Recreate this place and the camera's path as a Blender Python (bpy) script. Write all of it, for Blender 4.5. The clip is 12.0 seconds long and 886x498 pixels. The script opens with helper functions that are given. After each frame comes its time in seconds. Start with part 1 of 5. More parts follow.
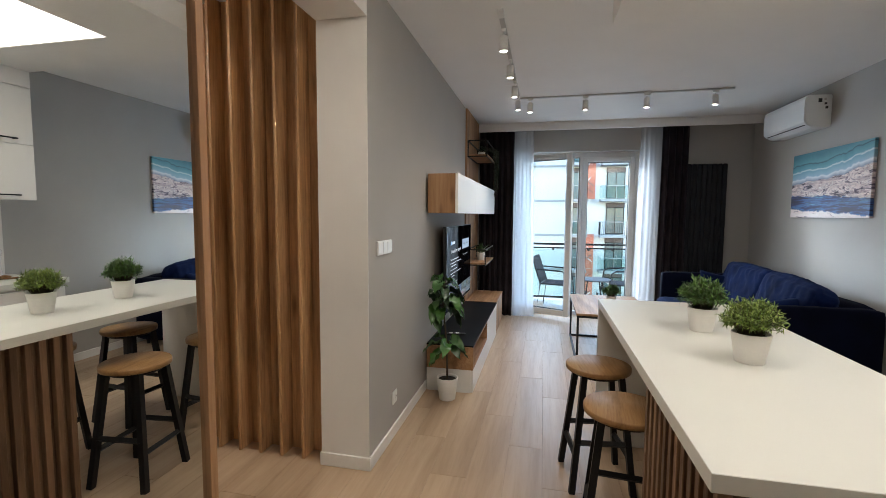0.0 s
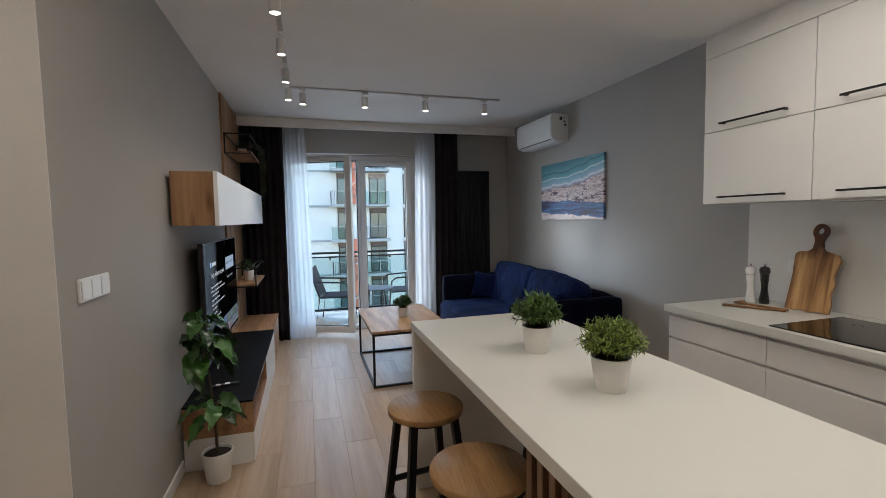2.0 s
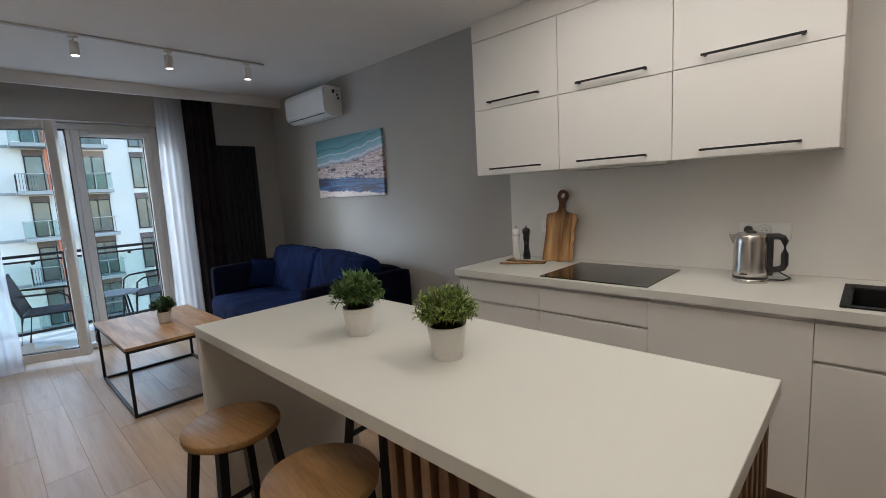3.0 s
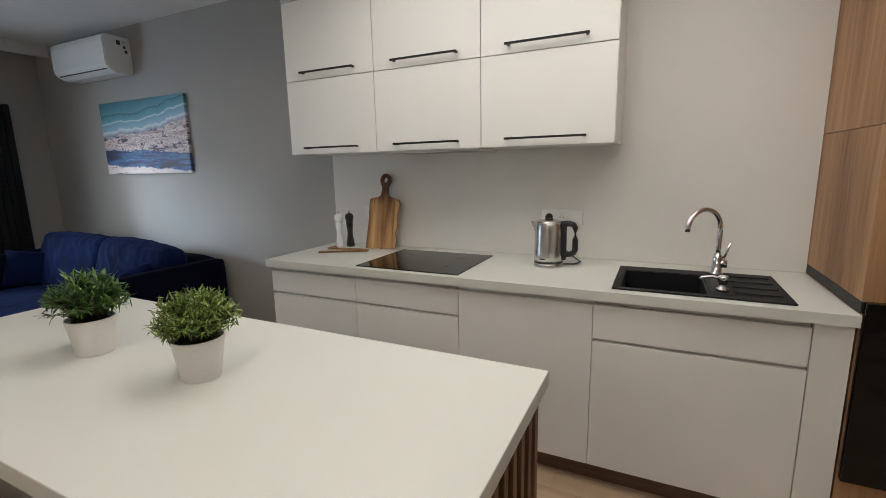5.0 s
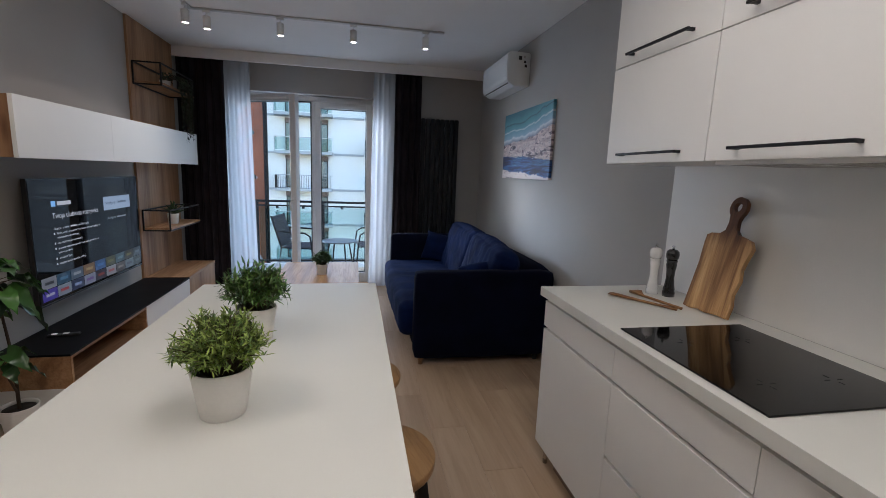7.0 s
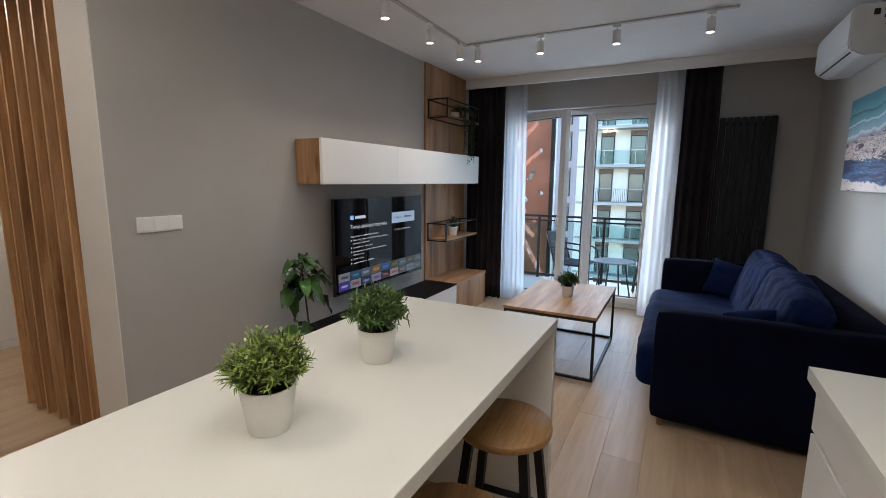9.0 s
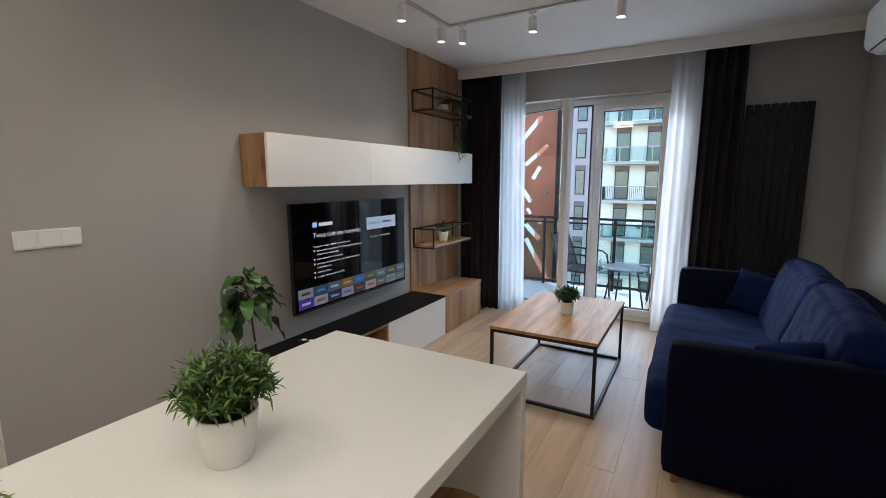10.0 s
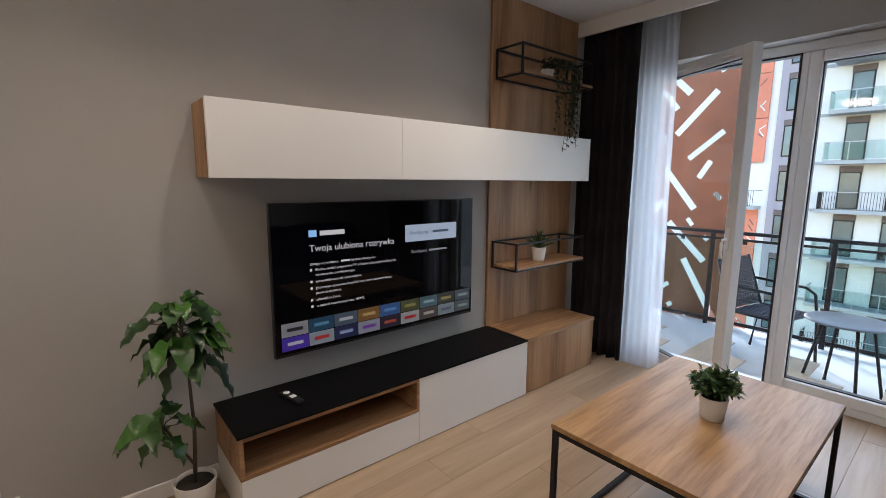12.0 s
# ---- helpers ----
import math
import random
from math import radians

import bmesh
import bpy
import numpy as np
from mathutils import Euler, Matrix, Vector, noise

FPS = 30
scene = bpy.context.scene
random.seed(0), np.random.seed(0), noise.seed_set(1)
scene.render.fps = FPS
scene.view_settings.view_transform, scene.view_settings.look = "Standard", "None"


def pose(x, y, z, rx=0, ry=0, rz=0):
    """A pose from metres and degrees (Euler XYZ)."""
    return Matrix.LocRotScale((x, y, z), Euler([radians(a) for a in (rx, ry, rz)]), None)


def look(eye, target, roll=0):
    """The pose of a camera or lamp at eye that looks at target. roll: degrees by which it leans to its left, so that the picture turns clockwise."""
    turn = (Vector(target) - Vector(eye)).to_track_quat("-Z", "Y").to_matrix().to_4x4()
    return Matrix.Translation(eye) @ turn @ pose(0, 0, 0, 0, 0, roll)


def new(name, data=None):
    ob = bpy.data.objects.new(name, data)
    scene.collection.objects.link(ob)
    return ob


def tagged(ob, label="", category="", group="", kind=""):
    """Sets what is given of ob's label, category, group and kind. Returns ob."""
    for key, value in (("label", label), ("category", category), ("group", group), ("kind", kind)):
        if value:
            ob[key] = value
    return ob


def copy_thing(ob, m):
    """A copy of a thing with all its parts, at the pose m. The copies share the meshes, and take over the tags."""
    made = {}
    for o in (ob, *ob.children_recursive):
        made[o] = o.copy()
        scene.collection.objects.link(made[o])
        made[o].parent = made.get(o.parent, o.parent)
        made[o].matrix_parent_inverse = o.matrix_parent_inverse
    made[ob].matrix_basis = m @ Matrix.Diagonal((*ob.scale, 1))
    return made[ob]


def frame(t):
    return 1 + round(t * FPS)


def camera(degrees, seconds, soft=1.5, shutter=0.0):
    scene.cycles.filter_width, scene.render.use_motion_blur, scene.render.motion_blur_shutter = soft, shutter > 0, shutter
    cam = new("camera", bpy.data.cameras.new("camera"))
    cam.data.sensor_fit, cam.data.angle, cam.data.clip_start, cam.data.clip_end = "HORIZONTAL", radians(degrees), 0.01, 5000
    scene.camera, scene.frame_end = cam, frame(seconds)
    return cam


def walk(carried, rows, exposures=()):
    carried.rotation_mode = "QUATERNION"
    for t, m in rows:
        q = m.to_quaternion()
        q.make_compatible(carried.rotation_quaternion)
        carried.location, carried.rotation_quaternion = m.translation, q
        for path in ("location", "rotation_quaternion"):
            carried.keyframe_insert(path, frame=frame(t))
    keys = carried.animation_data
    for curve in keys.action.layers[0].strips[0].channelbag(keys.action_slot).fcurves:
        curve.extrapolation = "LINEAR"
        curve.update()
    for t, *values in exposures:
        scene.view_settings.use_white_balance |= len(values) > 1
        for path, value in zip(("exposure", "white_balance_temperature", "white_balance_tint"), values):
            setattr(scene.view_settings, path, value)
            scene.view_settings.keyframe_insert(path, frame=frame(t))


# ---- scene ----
cam = camera(89.3, 12.0, soft=0.5)
PATH = [
    (0, (0.911, 1.185, 1.416), (0.476, 3.131, 1.263), 0.4),
    (0.5, (0.901, 1.371, 1.451), (0.492, 3.324, 1.315), 0.0),
    (1, (0.943, 1.53, 1.45), (0.704, 3.513, 1.336), 0.3),
    (1.5, (0.881, 1.646, 1.426), (1.037, 3.636, 1.311), -0.1),
    (2, (0.743, 1.775, 1.445), (1.319, 3.686, 1.31), -1.0),
    (2.5, (0.688, 1.912, 1.429), (1.674, 3.644, 1.266), -1.9),
    (3, (0.665, 1.994, 1.421), (2.089, 3.375, 1.162), -3.2),
    (3.5, (0.621, 2.024, 1.409), (2.318, 3.007, 1.019), -3.4),
    (3.7, (0.601, 2.027, 1.393), (2.345, 2.915, 0.978), -3.0),
    (5.3, (1.093, 1.903, 1.416), (2.858, 2.778, 1.072), -0.8),
    (5.5, (1.202, 1.917, 1.415), (2.924, 2.879, 1.087), -0.9),
    (6, (1.479, 1.943, 1.438), (2.934, 3.281, 1.127), -0.4),
    (6.5, (1.718, 1.932, 1.437), (2.687, 3.652, 1.119), 1.1),
    (7, (1.907, 1.972, 1.428), (2.293, 3.907, 1.098), 2.2),
    (7.5, (2.1, 2.007, 1.442), (1.915, 3.972, 1.116), 2.7),
    (7.7, (2.192, 2.021, 1.445), (1.807, 3.956, 1.122), 2.6),
    (9.3, (2.416, 2.416, 1.462), (1.471, 4.153, 1.165), 0.0),
    (9.5, (2.412, 2.525, 1.455), (1.456, 4.258, 1.161), -0.2),
    (10, (2.414, 2.852, 1.47), (1.432, 4.567, 1.163), -0.1),
    (10.5, (2.366, 3.201, 1.437), (1.367, 4.906, 1.135), -0.5),
    (11, (2.412, 3.574, 1.436), (1.329, 5.227, 1.128), 0.0),
    (11.5, (2.363, 3.893, 1.41), (1.148, 5.448, 1.087), 0.6),
    (12, (2.208, 4.173, 1.422), (0.691, 5.442, 1.121), 0.4),
]
EXPOSURE = [(0, 3.25, 6450, 10), (1.5, 2.9, 6400, 12), (2.5, 2.57, 6450, 12), (3.5, 2.73, 6350, 11), (5.5, 2.9, 6150, 10), (6.5, 2.72, 5950, 14), (7.5, 2.56, 6250, 15), (9.5, 3.05, 6400, 12), (10.5, 3.02, 6550, 14), (11.5, 3.03, 6550, 16), (12, 2.92, 6900, 17)]
walk(cam, [(t, look(eye, target, roll)) for t, eye, target, roll in PATH], EXPOSURE)


# ---- world and lights ----
world = bpy.data.worlds.new("overcast_sky")
world.use_nodes = True
scene.world = world
wn = world.node_tree
sky = wn.nodes.new("ShaderNodeTexSky")
sky.sky_type = "NISHITA"
sky.sun_disc = False
sky.sun_elevation = radians(18)
sky.sun_rotation = radians(-45)
sky.air_density, sky.dust_density, sky.ozone_density = 1.0, 0.4, 1.5
wn.links.new(sky.outputs[0], wn.nodes["Background"].inputs[0])
wn.nodes["Background"].inputs[1].default_value = 0.125
sun = new("sun", bpy.data.lights.new("sun", "SUN"))
sun.data.energy, sun.data.angle, sun.data.color = 2.0, radians(11), (0.68, 0.84, 1.0)
sun.matrix_world = look((-30, 30, 11.5), (0, 0, 0))
PANEL_LIGHT, DRUM_LIGHT, SPOT_LIGHT, SPOT_WATTS = 0.5, 3.05, 6.0, 2.1
# the sky's light in the balcony opening: broad, and brighter from the open side past the facade screen
for centre, target, wide, watts, spread in (((1.3, 7.9, 1.15), (1.3, 0.0, 1.15), 1.66, 2.3, 180), ((0.95, 8.36, 1.25), (3.47, 6.1, 1.2), 1.2, 1.25, 72)):
    daylight = new("daylight", bpy.data.lights.new("daylight", "AREA"))
    daylight.data.shape, daylight.data.size, daylight.data.size_y = "RECTANGLE", wide, 2.1
    daylight.data.energy, daylight.data.color, daylight.data.spread = watts, (0.66, 0.82, 1.0), radians(spread)
    daylight.matrix_world = look(centre, target)

# ---- materials ----


def nodes_of(name):
    m = bpy.data.materials.new(name)
    m.use_nodes = True
    nt = m.node_tree
    return m, nt, nt.nodes["Principled BSDF"]


def mapped(nt, scale, spin=0.0):
    tc = nt.nodes.new("ShaderNodeTexCoord")
    info = nt.nodes.new("ShaderNodeObjectInfo")
    mul = nt.nodes.new("ShaderNodeVectorMath")
    mul.operation = "MULTIPLY_ADD"
    mul.inputs[1].default_value = (37.0, 53.0, 71.0)
    nt.links.new(info.outputs["Random"], mul.inputs[0])
    nt.links.new(tc.outputs["Object"], mul.inputs[2])
    mp = nt.nodes.new("ShaderNodeMapping")
    mp.inputs["Scale"].default_value = scale
    mp.inputs["Rotation"].default_value = (0, 0, spin)
    nt.links.new(mul.outputs[0], mp.inputs[0])
    return mp.outputs[0], info


def noise_node(nt, vec, scale, detail=4.0, rough=0.55, warp=0.0):
    n = nt.nodes.new("ShaderNodeTexNoise")
    n.inputs["Scale"].default_value = scale
    n.inputs["Detail"].default_value = detail
    n.inputs["Roughness"].default_value = rough
    n.inputs["Distortion"].default_value = warp
    nt.links.new(vec, n.inputs["Vector"])
    return n.outputs[0]


def ramp(nt, fac, stops, mode="LINEAR"):
    r = nt.nodes.new("ShaderNodeValToRGB")
    r.color_ramp.interpolation = mode
    while len(r.color_ramp.elements) < len(stops):
        r.color_ramp.elements.new(0.5)
    for e, (p, c) in zip(r.color_ramp.elements, stops):
        e.position, e.color = p, (*c, 1)
    nt.links.new(fac, r.inputs[0])
    return r.outputs[0]


def blend(nt, a, b, fac, mode="MIX"):
    m = nt.nodes.new("ShaderNodeMix")
    m.data_type, m.blend_type = "RGBA", mode
    for sock, v in ((m.inputs[0], fac), (m.inputs[6], a), (m.inputs[7], b)):
        if isinstance(v, bpy.types.NodeSocket):
            nt.links.new(v, sock)
        else:
            sock.default_value = v if isinstance(v, float) else (*v, 1)
    return m.outputs[2]


def bump(nt, bsdf, height, strength, distance=0.002):
    b = nt.nodes.new("ShaderNodeBump")
    b.inputs["Strength"].default_value, b.inputs["Distance"].default_value = strength, distance
    nt.links.new(height, b.inputs["Height"])
    nt.links.new(b.outputs[0], bsdf.inputs["Normal"])


def paint(name, col, rough=0.6, vary=0.06, grain=60.0, relief=0.15, metal=0.0, coat=0.0, blotch=2.5, spec=0.5):
    """A plain finish with faint blotches, fine grain and uneven gloss."""
    m, nt, b = nodes_of(name)
    vec, _ = mapped(nt, (1, 1, 1))
    big, small = noise_node(nt, vec, blotch, 3), noise_node(nt, vec, grain, 3)
    lo = tuple(c * (1 - vary) for c in col)
    hi = tuple(min(1, c * (1 + vary)) for c in col)
    base = ramp(nt, big, [(0.3, lo), (0.7, hi)])
    base = blend(nt, base, ramp(nt, small, [(0.3, (0.9,) * 3), (0.7, (1,) * 3)]), 0.35, "MULTIPLY")
    nt.links.new(base, b.inputs["Base Color"])
    mr = nt.nodes.new("ShaderNodeMapRange")
    mr.inputs[3].default_value, mr.inputs[4].default_value = rough * 0.88, min(1, rough * 1.12)
    nt.links.new(big, mr.inputs[0])
    nt.links.new(mr.outputs[0], b.inputs["Roughness"])
    b.inputs["Metallic"].default_value = metal
    b.inputs["Coat Weight"].default_value = coat
    b.inputs["Specular IOR Level"].default_value = spec
    if relief:
        bump(nt, b, small, relief, 0.0006)
    return m


def wood(name, dark, mid, light, axis="z", rough=0.5, fine=1.0, knots=0.5, per_piece=0.25, pore=0.55):
    """Grain runs along axis; each piece takes its own stretch of grain and a shade of its own."""
    m, nt, b = nodes_of(name)
    s = {"x": (0.9, 14, 14), "y": (14, 0.9, 14), "z": (14, 14, 0.9)}[axis]
    vec, info = mapped(nt, s)
    a = noise_node(nt, vec, 0.55 * fine, 5, 0.6, 0.9)
    f = noise_node(nt, vec, 5.0 * fine, 6, 0.7, 0.3)
    base = ramp(nt, a, [(0.36, dark), (0.5, mid), (0.63, light)])
    pores = ramp(nt, f, [(0.36, (0.6, 0.55, 0.5)), (0.54, (1, 1, 1))])
    base = blend(nt, base, pores, pore, "MULTIPLY")
    if knots:
        vk, _ = mapped(nt, {"x": (1.6, 6, 6), "y": (6, 1.6, 6), "z": (6, 6, 1.6)}[axis])
        vo = nt.nodes.new("ShaderNodeTexVoronoi")
        vo.inputs["Scale"].default_value = 0.9
        nt.links.new(vk, vo.inputs["Vector"])
        spot = ramp(nt, vo.outputs["Distance"], [(0.03, (0.45, 0.36, 0.3)), (0.13, (1, 1, 1))])
        base = blend(nt, base, spot, knots, "MULTIPLY")
    tone = ramp(nt, info.outputs["Random"], [(0.0, (1 - per_piece,) * 3), (1.0, (1, 1, 1))])
    base = blend(nt, base, tone, 1.0, "MULTIPLY")
    nt.links.new(base, b.inputs["Base Color"])
    rr = ramp(nt, f, [(0.3, (rough * 1.2,) * 3), (0.7, (rough * 0.85,) * 3)])
    nt.links.new(rr, b.inputs["Roughness"])
    bump(nt, b, f, 0.25, 0.0006)
    return m


def board_wood(name):
    """Olive wood whose heartwood darkens unevenly towards the handle."""
    m = wood(name, (0.2, 0.09, 0.03), (0.44, 0.24, 0.09), (0.6, 0.37, 0.16), "z", 0.42, 1.8, 0.9, 0.0)
    nt = m.node_tree
    b = nt.nodes["Principled BSDF"]
    base = b.inputs["Base Color"].links[0].from_socket
    tc = nt.nodes.new("ShaderNodeTexCoord")
    sep = nt.nodes.new("ShaderNodeSeparateXYZ")
    nt.links.new(tc.outputs["Object"], sep.inputs[0])
    mp = nt.nodes.new("ShaderNodeMapping")
    mp.inputs["Scale"].default_value = (30, 30, 4)
    nt.links.new(tc.outputs["Object"], mp.inputs[0])
    n = noise_node(nt, mp.outputs[0], 1.0, 4)
    ad = nt.nodes.new("ShaderNodeMath")
    ad.operation = "MULTIPLY_ADD"
    ad.inputs[1].default_value = 0.16
    nt.links.new(n, ad.inputs[0])
    nt.links.new(sep.outputs["Z"], ad.inputs[2])
    mask = ramp(nt, ad.outputs[0], [(0.36, (0, 0, 0)), (0.43, (1, 1, 1))])
    nt.links.new(blend(nt, base, blend(nt, base, (0.34, 0.22, 0.16), 1.0, "MULTIPLY"), mask), b.inputs["Base Color"])
    return m


def cloth(name, col, rough=0.85, weave=900.0, sheen=0.3, vary=0.2, crease=0.0):
    m, nt, b = nodes_of(name)
    vec, _ = mapped(nt, (1, 1, 1))
    big, small = noise_node(nt, vec, 5.0, 4), noise_node(nt, vec, weave, 2)
    base = ramp(nt, big, [(0.3, tuple(c * (1 - vary) for c in col)), (0.7, tuple(c * (1 + vary) for c in col))])
    nt.links.new(base, b.inputs["Base Color"])
    b.inputs["Roughness"].default_value = rough
    b.inputs["Specular IOR Level"].default_value = 0.1
    b.inputs["Sheen Weight"].default_value = sheen
    b.inputs["Sheen Tint"].default_value = (*[min(1, c * 6 + 0.05) for c in col], 1)
    bump(nt, b, small, 0.3, 0.0008)
    if crease:
        folds, _ = mapped(nt, (1.0, 0.45, 1.0), 0.5)
        c = noise_node(nt, folds, 6.0, 3, 0.5, 0.35)
        bp = nt.nodes.new("ShaderNodeBump")
        bp.inputs["Strength"].default_value, bp.inputs["Distance"].default_value = 0.8, crease
        nt.links.new(c, bp.inputs["Height"])
        nt.links.new(bp.outputs[0], b.inputs["Normal"].links[0].from_node.inputs["Normal"])
    return m


def glow(name, col, strength):
    m, nt, b = nodes_of(name)
    b.inputs["Base Color"].default_value = (*[k * 0.1 for k in col], 1)
    b.inputs["Emission Color"].default_value = (*col, 1)
    b.inputs["Emission Strength"].default_value = strength
    return m


def glass(name, tint=(0.97, 0.985, 0.985), rough=0.0, gloss=0.6):
    m, nt, b = nodes_of(name)
    nt.nodes.remove(b)
    gl, tr, mx = nt.nodes.new("ShaderNodeBsdfGlossy"), nt.nodes.new("ShaderNodeBsdfTransparent"), nt.nodes.new("ShaderNodeMixShader")
    lw = nt.nodes.new("ShaderNodeLayerWeight")
    lw.inputs[0].default_value = 0.5
    pw, ma = nt.nodes.new("ShaderNodeMath"), nt.nodes.new("ShaderNodeMath")
    pw.operation, ma.operation = "POWER", "MULTIPLY_ADD"
    pw.inputs[1].default_value = 4.0
    ma.inputs[1].default_value, ma.inputs[2].default_value = gloss, 0.05 * gloss
    nt.links.new(lw.outputs["Facing"], pw.inputs[0])
    nt.links.new(pw.outputs[0], ma.inputs[0])
    gl.inputs["Roughness"].default_value = rough
    tr.inputs[0].default_value = (*tint, 1)
    nt.links.new(ma.outputs[0], mx.inputs[0])
    nt.links.new(tr.outputs[0], mx.inputs[1])
    nt.links.new(gl.outputs[0], mx.inputs[2])
    nt.links.new(mx.outputs[0], nt.nodes["Material Output"].inputs[0])
    return m


def screen_glass(name):
    """A black panel under a coated glass that mirrors faintly."""
    m = glass(name, gloss=0.15)
    nt = m.node_tree
    mix = nt.nodes["Material Output"].inputs[0].links[0].from_node
    black = nt.nodes.new("ShaderNodeBsdfDiffuse")
    black.inputs[0].default_value = (0.003, 0.003, 0.004, 1)
    nt.links.new(black.outputs[0], mix.inputs[1])
    for n in nt.nodes:
        if n.type == "MATH" and n.operation == "MULTIPLY_ADD":
            n.inputs[2].default_value = 0.02
        if n.type == "BSDF_GLOSSY":
            n.inputs["Roughness"].default_value = 0.03
    return m


def sheer_cloth(name):
    m, nt, b = nodes_of(name)
    nt.nodes.remove(b)
    tr, tl, df = (nt.nodes.new("ShaderNodeBsdf" + k) for k in ("Transparent", "Translucent", "Diffuse"))
    tl.inputs[0].default_value = (0.93, 0.94, 0.96, 1)
    df.inputs[0].default_value = (0.93, 0.94, 0.96, 1)
    m1, m2 = nt.nodes.new("ShaderNodeMixShader"), nt.nodes.new("ShaderNodeMixShader")
    m1.inputs[0].default_value = 0.08
    vec, _ = mapped(nt, (1, 1, 1))
    w = noise_node(nt, vec, 700.0, 2)
    mr = nt.nodes.new("ShaderNodeMapRange")
    mr.inputs[3].default_value, mr.inputs[4].default_value = 0.26, 0.44
    nt.links.new(w, mr.inputs[0])
    nt.links.new(mr.outputs[0], m2.inputs[0])
    nt.links.new(tl.outputs[0], m1.inputs[1])
    nt.links.new(df.outputs[0], m1.inputs[2])
    nt.links.new(tr.outputs[0], m2.inputs[1])
    nt.links.new(m1.outputs[0], m2.inputs[2])
    nt.links.new(m2.outputs[0], nt.nodes["Material Output"].inputs[0])
    return m


def leaf_mat(name, dark, light, rough=0.45, single=False):
    m, nt, b = nodes_of(name)
    geo = nt.nodes.new("ShaderNodeNewGeometry")
    vec, info = mapped(nt, (1, 1, 1))
    base = ramp(nt, info.outputs["Random"] if single else geo.outputs["Random Per Island"], [(0.0, dark), (1.0, light)])
    base = blend(nt, base, ramp(nt, noise_node(nt, vec, 40), [(0.3, (0.75,) * 3), (0.7, (1,) * 3)]), 0.6, "MULTIPLY")
    nt.links.new(base, b.inputs["Base Color"])
    b.inputs["Roughness"].default_value = rough
    b.inputs["Subsurface Weight"].default_value = 0.0
    return m


def painting_mat(name):
    """Acrylic seascape: teal water over foam, pale cracked rock, a navy inlet and a pale beach."""
    m, nt, b = nodes_of(name)
    tc = nt.nodes.new("ShaderNodeTexCoord")
    sep = nt.nodes.new("ShaderNodeSeparateXYZ")
    nt.links.new(tc.outputs["Generated"], sep.inputs[0])

    def field(scale, size, detail, rough, warp):
        mp = nt.nodes.new("ShaderNodeMapping")
        mp.inputs["Scale"].default_value = scale
        nt.links.new(tc.outputs["Generated"], mp.inputs[0])
        return noise_node(nt, mp.outputs[0], size, detail, rough, warp)

    def mul_add(a, k, c):
        n = nt.nodes.new("ShaderNodeMath")
        n.operation = "MULTIPLY_ADD"
        n.inputs[1].default_value = k
        nt.links.new(a, n.inputs[0])
        if isinstance(c, float):
            n.inputs[2].default_value = c
        else:
            nt.links.new(c, n.inputs[2])
        return n.outputs[0]

    swell = field((0, 1.9, 0.5), 1.5, 4, 0.55, 0.3)
    ragged = field((0, 1.9, 1.0), 7.0, 6, 0.7, 0.8)
    cracks = field((0, 1.5, 2.8), 4.6, 7, 0.72, 1.2)
    streak = field((0, 0.8, 5.0), 3.0, 5, 0.65, 0.4)
    # height in the picture, with the water line lower towards the far end
    level = mul_add(ragged, 0.07, mul_add(swell, 0.22, mul_add(sep.outputs["Y"], 0.19, sep.outputs["Z"])))
    level = mul_add(level, 1.0, -0.24)
    water = ramp(nt, level, [(0.60, (0.25, 0.33, 0.45)), (0.65, (0.74, 0.8, 0.84)), (0.67, (0.3, 0.5, 0.62)), (0.75, (0.17, 0.4, 0.52)), (0.765, (0.62, 0.74, 0.78)), (0.785, (0.12, 0.36, 0.46)), (0.86, (0.06, 0.26, 0.34)), (0.875, (0.015, 0.08, 0.13)), (0.89, (0.08, 0.3, 0.37)), (1.0, (0.03, 0.18, 0.24))])
    rock = ramp(nt, cracks, [(0.39, (0.03, 0.025, 0.05)), (0.44, (0.3, 0.22, 0.28)), (0.475, (0.84, 0.76, 0.74)), (0.54, (0.74, 0.6, 0.58)), (0.575, (0.2, 0.14, 0.18)), (0.61, (0.88, 0.83, 0.82))])
    rock = blend(nt, rock, ramp(nt, streak, [(0.4, (0.5, 0.42, 0.48)), (0.5, (1, 1, 1))]), 0.7, "MULTIPLY")
    # the inlet and the beach lean the other way
    low = mul_add(ragged, 0.1, mul_add(swell, -0.12, mul_add(sep.outputs["Y"], -0.1, sep.outputs["Z"])))
    low = mul_add(low, 1.0, 0.1)
    inlet = ramp(nt, streak, [(0.38, (0.006, 0.01, 0.045)), (0.47, (0.012, 0.03, 0.14)), (0.52, (0.05, 0.17, 0.44)), (0.57, (0.008, 0.018, 0.08)), (0.64, (0.1, 0.3, 0.56))])
    beach = ramp(nt, cracks, [(0.36, (0.2, 0.18, 0.24)), (0.41, (0.78, 0.68, 0.66)), (0.6, (0.84, 0.78, 0.77))])
    out = blend(nt, rock, water, ramp(nt, level, [(0.585, (0, 0, 0)), (0.6, (1, 1, 1))]))
    out = blend(nt, inlet, out, ramp(nt, low, [(0.345, (0, 0, 0)), (0.355, (1, 1, 1))]))
    out = blend(nt, beach, out, ramp(nt, low, [(0.115, (0, 0, 0)), (0.13, (1, 1, 1))]))
    nt.links.new(out, b.inputs["Base Color"])
    b.inputs["Roughness"].default_value = 0.5
    bump(nt, b, ragged, 0.3, 0.001)
    return m


